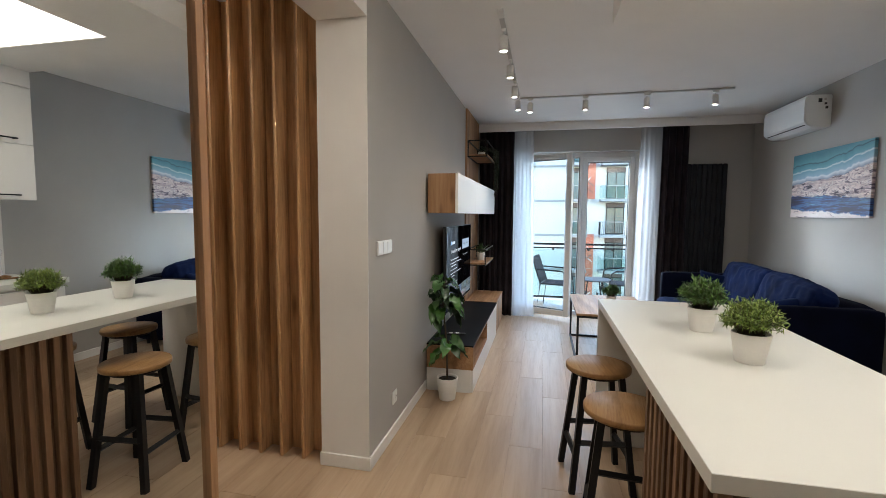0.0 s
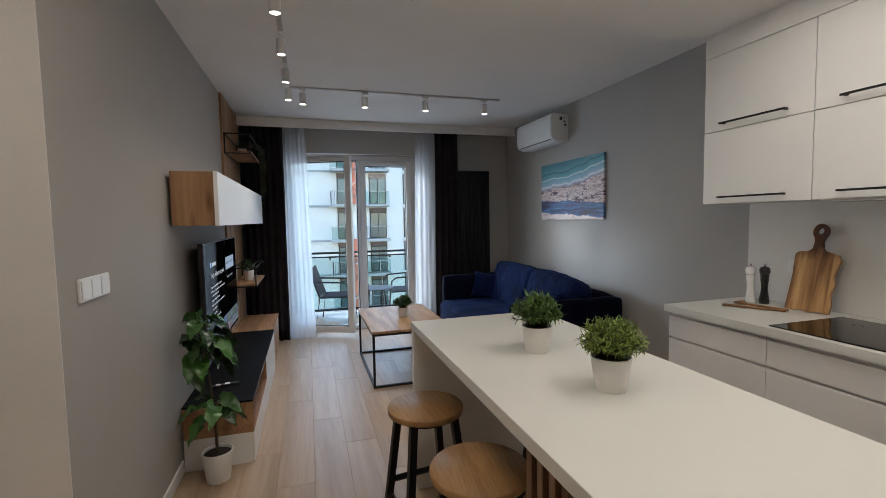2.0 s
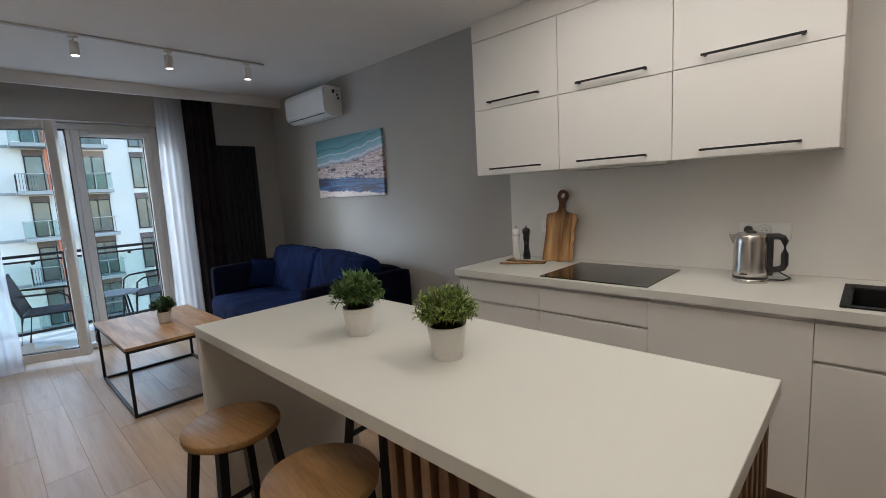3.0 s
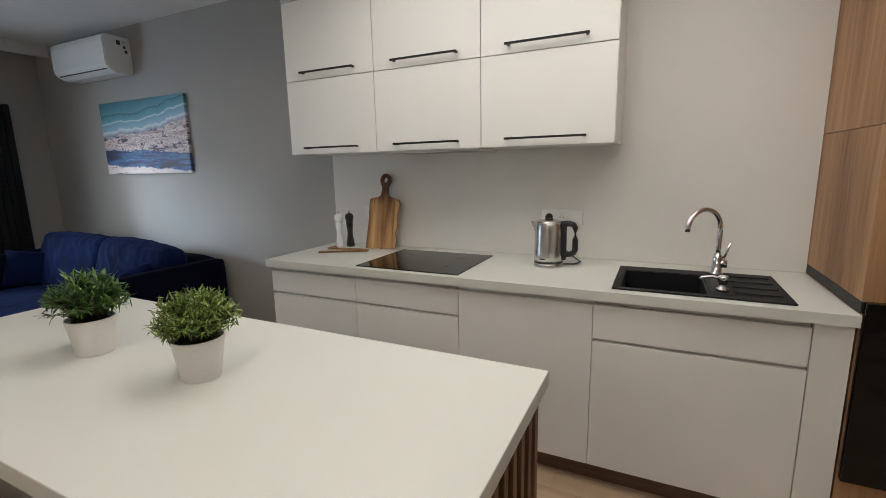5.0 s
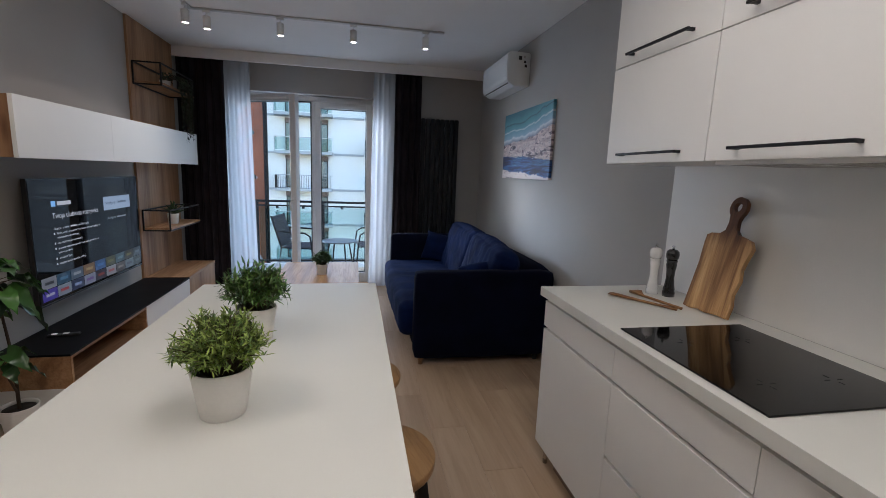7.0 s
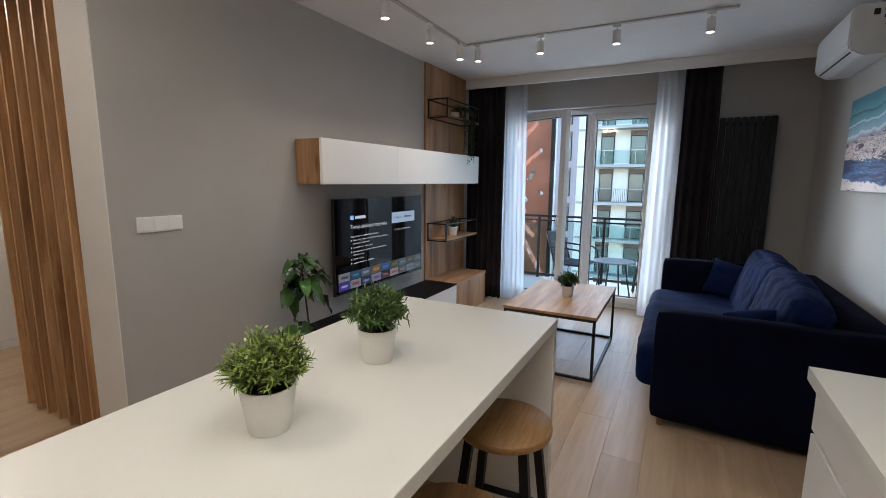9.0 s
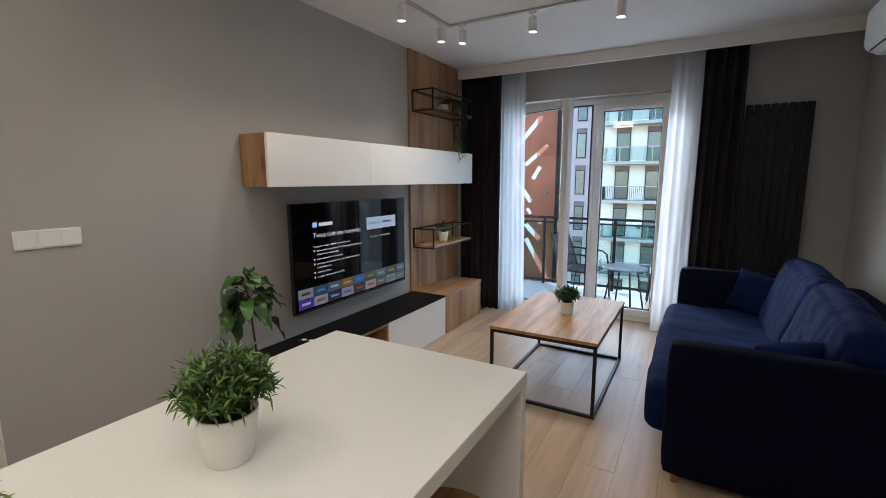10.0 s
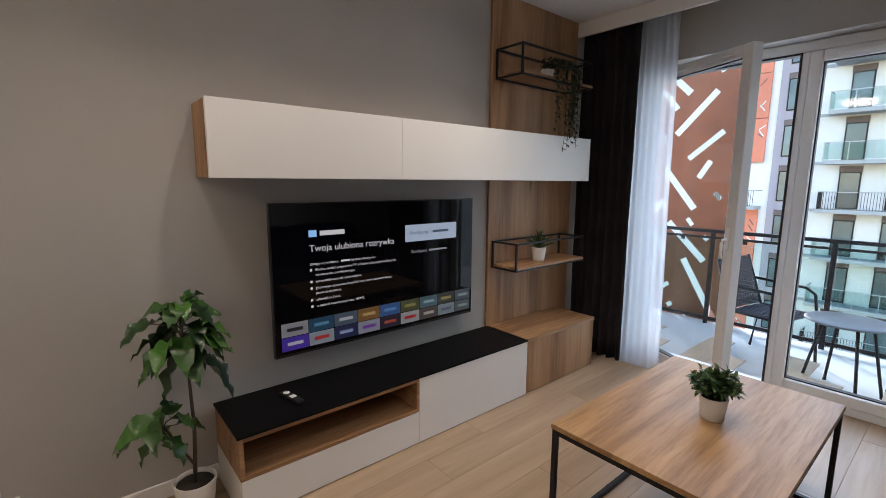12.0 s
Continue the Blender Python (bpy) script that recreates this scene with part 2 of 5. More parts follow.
M = {
    "wall": paint("grey_wall_paint", (0.41, 0.395, 0.37), 0.75, 0.03, 220, 0.25),
    "column": paint("off_white_wall_paint", (0.74, 0.72, 0.69), 0.7, 0.03, 220, 0.2),
    "ceiling": paint("white_ceiling_paint", (0.84, 0.835, 0.82), 0.8, 0.02, 200, 0.15),
    "skirting": paint("white_skirting", (0.78, 0.77, 0.75), 0.4, 0.03, 90, 0.05),
    "white_front": paint("matt_white_front", (0.78, 0.765, 0.73), 0.42, 0.015, 400, 0.04),
    "worktop": paint("white_worktop", (0.665, 0.665, 0.615), 0.38, 0.015, 500, 0.04),
    "splash": paint("pale_backsplash", (0.74, 0.72, 0.68), 0.35, 0.02, 300, 0.03),
    # darker than the white fronts: the gap's shade is part of this taupe
    "channel": paint("shaded_taupe_channel", (0.56, 0.53, 0.49), 0.45, 0.05),
    "black_metal": paint("black_powder_coat", (0.01, 0.01, 0.011), 0.45, 0.1, 300, 0.1, spec=0.3),
    "anthracite": paint("anthracite_metal", (0.011, 0.0115, 0.013), 0.5, 0.1, 200, 0.1, spec=0.25),
    # white track greyed: the shade along the rail's sides is in this colour
    "rail_shaded": paint("shaded_track_rail", (0.55, 0.55, 0.54), 0.4, 0.03, 100, 0.0),
    "white_plastic": paint("white_plastic", (0.8, 0.8, 0.78), 0.3, 0.02, 100, 0.0),
    "pvc": paint("white_window_profile", (0.78, 0.79, 0.8), 0.3, 0.02, 100, 0.02),
    "gasket": paint("black_gasket", (0.02, 0.02, 0.02), 0.6, 0.1),
    "chrome": paint("chrome", (0.75, 0.75, 0.76), 0.08, 0.03, 60, 0.0, metal=1.0),
    "steel": paint("brushed_steel", (0.68, 0.66, 0.63), 0.25, 0.06, 40, 0.05, metal=1.0),
    "hob": paint("black_ceramic_glass", (0.004, 0.004, 0.004), 0.05, 0.1, 60, 0.0),
    "sink": paint("black_granite_composite", (0.007, 0.007, 0.008), 0.55, 0.25, 900, 0.4, spec=0.25),
    "black_top": paint("matt_black_top", (0.004, 0.004, 0.0045), 0.5, 0.15, 300, 0.05, spec=0.1),
    "tv_black": screen_glass("tv_screen_glass"),
    "tv_case": paint("tv_casing", (0.012, 0.012, 0.013), 0.35, 0.1),
    "pot": paint("white_ceramic_pot", (0.76, 0.74, 0.7), 0.4, 0.03, 120, 0.04),
    "soil": paint("dark_soil", (0.03, 0.022, 0.015), 0.95, 0.5, 90, 1.0),
    "stem": paint("brown_stem", (0.07, 0.045, 0.025), 0.8, 0.3, 120, 0.6),
    "oak": wood("oak_veneer", (0.25, 0.122, 0.053), (0.39, 0.208, 0.096), (0.485, 0.28, 0.141), "z", 0.5, 0.6, 0.8, 0.2, 0.4),
    "oak_y": wood("oak_veneer_lengthwise", (0.25, 0.122, 0.053), (0.39, 0.208, 0.096), (0.485, 0.28, 0.141), "y", 0.5),
    "table_oak": wood("table_oak", (0.29, 0.157, 0.066), (0.425, 0.245, 0.108), (0.505, 0.31, 0.142), "y", 0.42, knots=0.7),
    "seat_oak": wood("stool_seat_oak", (0.26, 0.135, 0.048), (0.37, 0.2, 0.074), (0.43, 0.245, 0.1), "y", 0.45, 1.4, 0.0),
    "slat_oak": wood("slat_oak", (0.31, 0.155, 0.064), (0.53, 0.3, 0.135), (0.65, 0.4, 0.2), "z", 0.5, 1.3, 0.9),
    "slat_dark": wood("island_slat_walnut", (0.13, 0.068, 0.034), (0.21, 0.115, 0.06), (0.29, 0.17, 0.095), "z", 0.55),
    "plinth": wood("brown_plinth", (0.09, 0.05, 0.028), (0.14, 0.08, 0.045), (0.19, 0.115, 0.065), "y", 0.55, 1, 0.0),
    "board": board_wood("olive_wood_board"),
    "spoon": wood("olive_wood_spoon", (0.2, 0.085, 0.025), (0.36, 0.17, 0.055), (0.46, 0.24, 0.08), "y", 0.5, 3, 0.0),
    "floor": wood("wood_look_tile", (0.37, 0.258, 0.165), (0.43, 0.307, 0.2), (0.475, 0.348, 0.233), "y", 0.36, 0.6, 0.25, 0.06, 0.22),
    "grout": paint("tile_grout", (0.3, 0.215, 0.145), 0.9, 0.1),
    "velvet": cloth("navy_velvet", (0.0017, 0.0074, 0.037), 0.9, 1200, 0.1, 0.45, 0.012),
    # darker copy of the navy velvet: shade on arms, base and back is coloured in
    "shaded_velvet": cloth("shaded_navy_velvet", (0.0016, 0.003, 0.012), 0.95, 1200, 0.02, 0.3),
    "drape": cloth("charcoal_drape", (0.025, 0.021, 0.024), 0.9, 900, 0.08, 0.25),
    "sheer": sheer_cloth("white_voile"),
    "glass": glass("clear_window_glass"),
    "rail_glass": glass("balustrade_glass", (0.8, 0.88, 0.87), 0.1, 0.12),
    "mirror": paint("mirror_silver", (0.86, 0.88, 0.87), 0.0, 0.0, 10, 0.0, metal=1.0),
    "panel_glow": glow("ceiling_panel_light", (1.0, 0.93, 0.84), PANEL_LIGHT),
    "drum_glow": glow("drum_lamp_shade", (1.0, 0.9, 0.78), DRUM_LIGHT),
    "hall_glow": glow("assumed_hall_lamp", (1.0, 0.9, 0.78), 11.0),
    "spot_glow": glow("spot_lens", (1.0, 0.96, 0.9), SPOT_LIGHT),
    "concrete": paint("balcony_tile", (0.5, 0.49, 0.46), 0.75, 0.06, 80, 0.2),
    "render_white": paint("white_render_facade", (0.68, 0.685, 0.69), 0.9, 0.05, 6, 0.1, blotch=0.3),
    "render_grey": paint("grey_render_facade", (0.33, 0.31, 0.36), 0.9, 0.06, 6, 0.1, blotch=0.3),
    "corten": paint("rust_orange_panel", (0.28, 0.095, 0.048), 0.7, 0.2, 30, 0.2),
    "slab_grey": paint("grey_balcony_slab", (0.36, 0.38, 0.4), 0.8, 0.05, 6, 0.1, blotch=0.4),
    "umber": paint("umber_lintel_panel", (0.13, 0.1, 0.1), 0.7, 0.1, 6, 0.1),
    "glass_top": paint("grey_glass_tabletop", (0.1, 0.11, 0.12), 0.35, 0.05, 60, 0.0),
    "orange": paint("orange_facade_panel", (0.6, 0.2, 0.13), 0.75, 0.1, 8, 0.1, blotch=0.4),
    "far_glass": paint("far_window_glass", (0.09, 0.13, 0.145), 0.05, 0.3, 2, 0.0, blotch=0.5),
    "asphalt": paint("street_ground", (0.1, 0.11, 0.09), 0.95, 0.3, 3, 0.2, blotch=0.05),
    "wicker": paint("black_wicker", (0.055, 0.055, 0.06), 0.6, 0.2, 250, 0.6),
    "herb_light": leaf_mat("light_green_leaves", (0.05, 0.115, 0.014), (0.34, 0.45, 0.09)),
    "herb_dark": leaf_mat("mid_green_leaves", (0.014, 0.048, 0.01), (0.125, 0.25, 0.04)),
    "boxwood": leaf_mat("dark_green_leaves", (0.02, 0.06, 0.016), (0.06, 0.13, 0.03)),
    "broad": leaf_mat("glossy_broad_leaves", (0.006, 0.023, 0.007), (0.062, 0.175, 0.028), 0.3, True),
    "ivy": leaf_mat("ivy_leaves", (0.01, 0.028, 0.012), (0.03, 0.06, 0.022)),
    "aloe": leaf_mat("succulent_leaves", (0.025, 0.065, 0.02), (0.06, 0.12, 0.03), 0.4, True),
    "canvas": painting_mat("seascape_painting"),
    "tv_white": glow("screen_white_text", (0.85, 0.88, 0.95), 0.062),
    "tv_dim": glow("screen_grey_text", (0.5, 0.55, 0.62), 0.04),
    "tv_button": glow("screen_button", (0.55, 0.72, 0.95), 0.055),
    "ink": paint("dark_print", (0.03, 0.03, 0.03), 0.6),
    "pepper": paint("black_lacquer", (0.012, 0.011, 0.011), 0.18, 0.1, 60, 0.0, coat=0.6),
    "salt": paint("white_lacquer", (0.78, 0.77, 0.75), 0.18, 0.02, 60, 0.0, coat=0.6),
    "black_plastic": paint("black_plastic", (0.015, 0.015, 0.016), 0.4, 0.1, 120, 0.05),
}

# ---- mesh helpers ----
ORIGIN = {}


def box(bm, x0, x1, y0, y1, z0, z1, bevel=0.0, seg=1):
    r = bmesh.ops.create_cube(bm, size=1.0)
    c = Vector(((x0 + x1) / 2, (y0 + y1) / 2, (z0 + z1) / 2))
    for v in r["verts"]:
        v.co = Vector((v.co.x * abs(x1 - x0), v.co.y * abs(y1 - y0), v.co.z * abs(z1 - z0))) + c
    if bevel:
        es = list({e for v in r["verts"] for e in v.link_edges})
        bmesh.ops.bevel(bm, geom=es, offset=bevel, segments=seg, affect="EDGES", clamp_overlap=True)
    return bm


def frustum(bm, a, b, ra, rb, seg=16, caps=True):
    a, b = Vector(a), Vector(b)
    q = (b - a).to_track_quat("Z", "Y")
    rings = []
    for p, r in ((a, ra), (b, rb)):
        rings.append([bm.verts.new(p + q @ Vector((r * math.cos(2 * math.pi * i / seg), r * math.sin(2 * math.pi * i / seg), 0))) for i in range(seg)])
    for i in range(seg):
        f = bm.faces.new((rings[0][i], rings[0][(i + 1) % seg], rings[1][(i + 1) % seg], rings[1][i]))
        f.smooth = seg > 6
    if caps:
        bm.faces.new(rings[0][::-1])
        bm.faces.new(rings[1])
    return bm


def lathe(bm, c, prof, seg=32):
    """Turns the profile of (radius, height) round an upright axis through c."""
    c = Vector(c)
    rings = []
    for r, z in prof:
        rings.append([bm.verts.new(c + Vector((max(r, 0.0004) * math.cos(2 * math.pi * i / seg), max(r, 0.0004) * math.sin(2 * math.pi * i / seg), z))) for i in range(seg)])
    for a, b in zip(rings, rings[1:]):
        for i in range(seg):
            bm.faces.new((a[i], a[(i + 1) % seg], b[(i + 1) % seg], b[i])).smooth = True
    bm.faces.new(rings[0][::-1])
    bm.faces.new(rings[-1])
    return bm


def tube(bm, pts, r, seg=8, r_end=None):
    pts = [Vector(p) for p in pts]
    rings, n = [], len(pts)
    up = Vector((0, 0, 1))
    for k, p in enumerate(pts):
        d = (pts[min(k + 1, n - 1)] - pts[max(k - 1, 0)]).normalized()
        s = d.cross(up)
        if s.length < 0.05:
            s = d.cross(Vector((0, 1, 0)))
        s.normalize()
        t = s.cross(d)
        rr = r if r_end is None else r + (r_end - r) * k / (n - 1)
        rings.append([bm.verts.new(p + s * rr * math.cos(2 * math.pi * i / seg) + t * rr * math.sin(2 * math.pi * i / seg)) for i in range(seg)])
    for a, b in zip(rings, rings[1:]):
        for i in range(seg):
            bm.faces.new((a[i], a[(i + 1) % seg], b[(i + 1) % seg], b[i])).smooth = True
    bm.faces.new(rings[0][::-1])
    bm.faces.new(rings[-1])
    return bm


def soft_box(bm, c, size, r, cuts=10, puff=0.0, wrinkle=0.0, freq=9.0, seed=0.0, turn=None, crease=0.0):
    """A cushion: a rounded box whose faces swell and crease."""
    n0 = len(bm.verts)
    cube = bmesh.ops.create_cube(bm, size=2.0)
    bmesh.ops.subdivide_edges(bm, edges=list({e for v in cube["verts"] for e in v.link_edges}), cuts=cuts, use_grid_fill=True)
    bm.verts.ensure_lookup_table()
    h = Vector(size) / 2
    for v in bm.verts[n0:]:
        u = v.co.copy()
        p = Vector((u.x * h.x, u.y * h.y, u.z * h.z))
        core = Vector([max(-(h[i] - r), min(h[i] - r, p[i])) for i in range(3)])
        d = p - core
        if d.length > 1e-6:
            p = core + d.normalized() * r
        ax = max(range(3), key=lambda i: abs(u[i]))
        others = [i for i in range(3) if i != ax]
        swell = puff * max(0, 1 - u[others[0]] ** 2) ** 0.7 * max(0, 1 - u[others[1]] ** 2) ** 0.7
        p[ax] += math.copysign(swell, u[ax])
        if wrinkle:
            q = Vector((p.x * freq + seed, p.y * freq, p.z * freq * 0.5))
            p += (d.normalized() if d.length > 1e-6 else Vector((0, 0, 1))) * (noise.noise(q) * wrinkle + abs(noise.noise(q * 2.7)) * wrinkle * 0.5)
        if crease:
            # pulled folds that run aslant over the faces, strongest towards the middle
            along, across = p.y * 0.75 + p.z + p.x * 0.6, p.y - p.z * 0.75 + p.x * 0.3
            ridge = 1 - abs(noise.noise(Vector((along * 3.5 + seed, across * 10.0, seed)))) * 3
            p[ax] += math.copysign(max(0.0, ridge) * crease * (0.4 + 0.6 * max(0, 1 - u[others[0]] ** 2)), u[ax])
        if turn is not None:
            p = turn @ p
        v.co = p + Vector(c)
    for f in bm.faces:
        f.smooth = True
    return bm


def mesh_of(name, bm, material):
    me = bpy.data.meshes.new(name)
    bmesh.ops.recalc_face_normals(bm, faces=bm.faces[:])
    bm.to_mesh(me)
    bm.free()
    me.materials.append(material)
    return me


def part(name, bm, material, parent, label=""):
    """Links bm, drawn in the thing's own space of building, as one mesh under a thing or a part."""
    bmesh.ops.translate(bm, vec=-ORIGIN[parent], verts=bm.verts[:])
    ob = new(name, mesh_of(name, bm, material))
    ob.parent = parent
    ORIGIN[ob] = ORIGIN[parent]
    return tagged(ob, label) if label else ob


def thing(name, base, label, category, group="", kind=""):
    ob = new(name)
    ob.location = base
    ob.empty_display_size = 0.05
    ORIGIN[ob] = Vector(base)
    return tagged(ob, label, category, group, kind)


def solid(name, bm, material, label="", category="", kind="structure", group=""):
    ob = new(name, mesh_of(name, bm, material))
    ORIGIN[ob] = Vector((0, 0, 0))
    return tagged(ob, label, category, group, kind)


def bx(*a, **k):
    return box(bmesh.new(), *a, **k)


# ---- the shell of the flat ----
CEIL, LOW, HALL, LINTEL = 2.645, 2.50, 2.644, 2.43
WX, WY = 3.47, 7.62
solid("floor", bx(-2.8, 3.9, -0.9, 7.9, -0.3, -0.0022), M["grout"], "tile bed under wood-look floor tiles", "floor")
solid("wall_west", bx(-0.18, 0.0, 3.43, 7.95, 0, 2.9), M["wall"], "grey painted living room wall", "wall")
solid("wall_lintel", bx(-0.285, 0.0, 2.213, 3.424, LINTEL, 2.9), M["column"], "off-white lintel over the hall opening", "wall")
# thin skin on the wall's end, paler than the grey face beside it
solid("wall_column", bx(-0.285, -0.0, 3.425, 3.43, 0, 2.9), M["column"], "off-white end face of the wall", "wall")
solid("wall_hall", bx(-1.262, -0.18, 3.575, 3.75, 0, 2.9), M["column"], "off-white hall wall", "wall")
solid("wall_stub", bx(-0.285, -0.18, 3.43, 3.575, 0, 2.9), M["column"], "off-white wall stub beside the slats", "wall")
solid("wall_east", bx(WX, WX + 0.2, -0.9, 7.95, 0, 2.9), M["wall"], "grey painted wall behind sofa and kitchen", "wall")
solid("wall_south", bx(-2.8, 3.9, -0.9, -0.7, 0, 2.9), M["column"], "plain off-white wall", "wall")
solid("wall_hall_north", bx(-2.8, -0.18, 5.0, 5.2, 0, 2.9), M["column"], "plain off-white hall wall", "wall")
solid("wall_hall_west", bx(-2.8, -2.62, -0.7, 5.0, 0, 2.9), M["column"], "plain off-white hall wall", "wall")
bm = bmesh.new()
box(bm, 0.0, 0.42, WY, 7.95, 0, 2.9)
box(bm, 2.17, WX, WY, 7.95, 0, 2.9)
box(bm, 0.42, 2.17, WY, 7.95, 2.285, 2.9)
box(bm, 0.42, 2.17, WY + 0.02, 7.95, -0.2, -0.006)
solid("wall_north", bm, M["wall"], "grey painted window wall with a balcony door opening", "wall")
solid("ceiling", bx(-0.05, WX + 0.1, -0.8, 7.9, CEIL, CEIL + 0.12), M["ceiling"], "white painted ceiling", "ceiling")
bm = bmesh.new()
PX0, PX1, PY0, PY1 = 1.83, 2.75, 1.05, 3.535
for a in ((1.27, WX, PY1, 3.985), (1.27, WX, -0.72, PY0), (1.27, PX0, PY0, PY1), (PX1, WX, PY0, PY1)):
    box(bm, *a, LOW, CEIL + 0.01)
solid("ceiling_kitchen", bm, M["ceiling"], "lowered white ceiling over the kitchen", "ceiling")
solid("ceiling_hall", bx(-2.7, -0.0505, -0.8, 5.1, HALL, HALL + 0.1), M["ceiling"], "white hall ceiling", "ceiling")
solid("ceiling_beam", bx(0.0, WX, 7.37, 7.40, 2.54, CEIL), M["ceiling"], "white curtain pelmet board below the ceiling", "trim")

t = thing("ceiling_light", ((PX0 + PX1) / 2, (PY0 + PY1) / 2, LOW), "large recessed warm white light panel in kitchen ceiling", "ceiling light")
part("diffuser", bx(PX0 + 0.002, PX1 - 0.002, PY0 + 0.002, PY1 - 0.002, LOW + 0.03, LOW + 0.05), M["panel_glow"], t, "glowing warm white diffuser")


# the entrance lamp hangs above the start of the walk
t = thing("drum_ceiling_light", (0.9, 2.45, CEIL), "round warm white ceiling lamp by the entrance", "ceiling light")
part("base", lathe(bmesh.new(), (0.9, 2.45, CEIL - 0.02), [(0.15, 0), (0.15, 0.019)], 40), M["skirting"], t)
part("shade", lathe(bmesh.new(), (0.9, 2.45, CEIL - 0.09), [(0.17, 0), (0.185, 0.008), (0.185, 0.062), (0.17, 0.0695)], 40), M["drum_glow"], t, "glowing round shade")


# unseen lamp assumed from the bright hall; its strength also lifts the slats
t = thing("drum_ceiling_light", (-1.75, 3.1, CEIL), "unseen round ceiling lamp assumed in the hall", "ceiling light")
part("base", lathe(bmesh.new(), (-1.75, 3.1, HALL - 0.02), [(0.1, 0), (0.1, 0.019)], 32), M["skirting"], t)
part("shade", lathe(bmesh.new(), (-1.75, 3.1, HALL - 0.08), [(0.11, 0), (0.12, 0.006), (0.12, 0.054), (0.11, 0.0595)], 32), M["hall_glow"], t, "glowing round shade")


def skirting(x0, x1, y0, y1):
    solid("baseboard", bx(x0, x1, y0, y1, 0, 0.075, bevel=0.003), M["skirting"], "white painted skirting board", "skirting board", group="skirting boards")


skirting(0.0, 0.013, 3.425, 4.62)
skirting(-0.29, 0.013, 3.412, 3.4245)
skirting(WX - 0.013, WX, 3.98, 7.6)
skirting(-2.6195, -2.607, 1.0, 4.999)
skirting(-2.6065, -0.3, 4.987, 4.9995)
skirting(3.16, WX - 0.014, WY - 0.013, WY)

# ---- hall opening: slatted wall, mirrored wardrobe ----
t = thing("slat_wall", (-0.75, 3.55, 0), "vertical oak slats on a dark backing board in the hall", "slat wall")
part("backing", bx(-1.26, -0.287, 3.555, 3.574, 0.0, HALL), M["slat_oak"], t, "dark oak backing board")
for i in range(7):
    x = -0.412 - 0.1385 * i
    part("slat", bx(x - 0.009, x + 0.009, 3.44, 3.5545, 0.004, HALL - 0.004, bevel=0.0015), M["slat_oak"], t)

t = thing("wardrobe", (-0.28, 1.0, 0), "wardrobe with full height mirror door and oak edge", "wardrobe")
part("body", bx(-0.6, 0.018, -0.69, 2.185, 0.0, HALL), M["column"], t, "off-white wardrobe body")
part("mirror_door", bx(0.022, 0.034, -0.6, 2.184, 0.03, HALL - 0.01), M["mirror"], t, "tall mirror glass")
part("edge_strip", bx(0.0185, 0.048, 2.1855, 2.212, 0.0, HALL, bevel=0.001), M["oak"], t, "slim oak edge strip")
solid("wall_wardrobe", bx(-0.6, 0.03, -0.69, 2.185, HALL + 0.001, 2.9), M["column"], "off-white wall over the wardrobe", "wall")

# ---- balcony door and window ----
FY0, FY1 = 7.76, 7.83


def bar(bm, x0, x1, z0, z1, y0=FY0, y1=FY1):
    box(bm, x0, x1, y0, y1, z0, z1, bevel=0.005)


win = thing("window_1", (1.41, 7.8, 0), "white two-part balcony door, one leaf standing open", "balcony door", kind="structure")
bm = bmesh.new()
bar(bm, 0.42, 0.485, 0.0, 2.285)
bar(bm, 2.105, 2.17, 0.0, 2.285)
bar(bm, 0.4855, 2.1045, 2.22, 2.285)
bar(bm, 0.4855, 2.1045, 0.0, 0.055)
bar(bm, 1.385, 1.425, 0.0555, 2.2195)
part("window_frame", bm, M["pvc"], win)
bm = bmesh.new()
for a in ((1.374, 1.3845, 0.056, 2.2195), (0.4855, 0.496, 0.056, 2.2195), (0.4965, 1.3735, 2.2085, 2.2195)):
    box(bm, a[0], a[1], FY0 - 0.004, FY1 - 0.01, a[2], a[3])
part("gasket", bm, M["gasket"], win, "black rebate seal of the open half")
bm = bmesh.new()
bar(bm, 1.426, 1.492, 0.056, 2.219, FY0 - 0.012)
bar(bm, 2.038, 2.104, 0.056, 2.219, FY0 - 0.012)
bar(bm, 1.4925, 2.0375, 2.153, 2.219, FY0 - 0.012)
bar(bm, 1.4925, 2.0375, 0.056, 0.128, FY0 - 0.012)
sash = part("sash", bm, M["pvc"], win, "white fixed sash")
bm = bmesh.new()
for a in ((1.4925, 1.5, 0.1285, 2.1525), (2.03, 2.0375, 0.1285, 2.1525), (1.5005, 2.0295, 2.145, 2.1525), (1.5005, 2.0295, 0.1285, 0.136)):
    box(bm, a[0], a[1], 7.775, 7.815, a[2], a[3])
part("gasket", bm, M["gasket"], sash)
pane = part("pane", bx(1.4935, 2.0365, 7.79, 7.798, 0.129, 2.152), M["glass"], sash)
pane.visible_shadow = False
part("trickle_vent", bx(1.56, 1.98, 7.722, 7.7475, 2.165, 2.2, bevel=0.01, seg=3), M["pvc"], win, "white trickle vent")

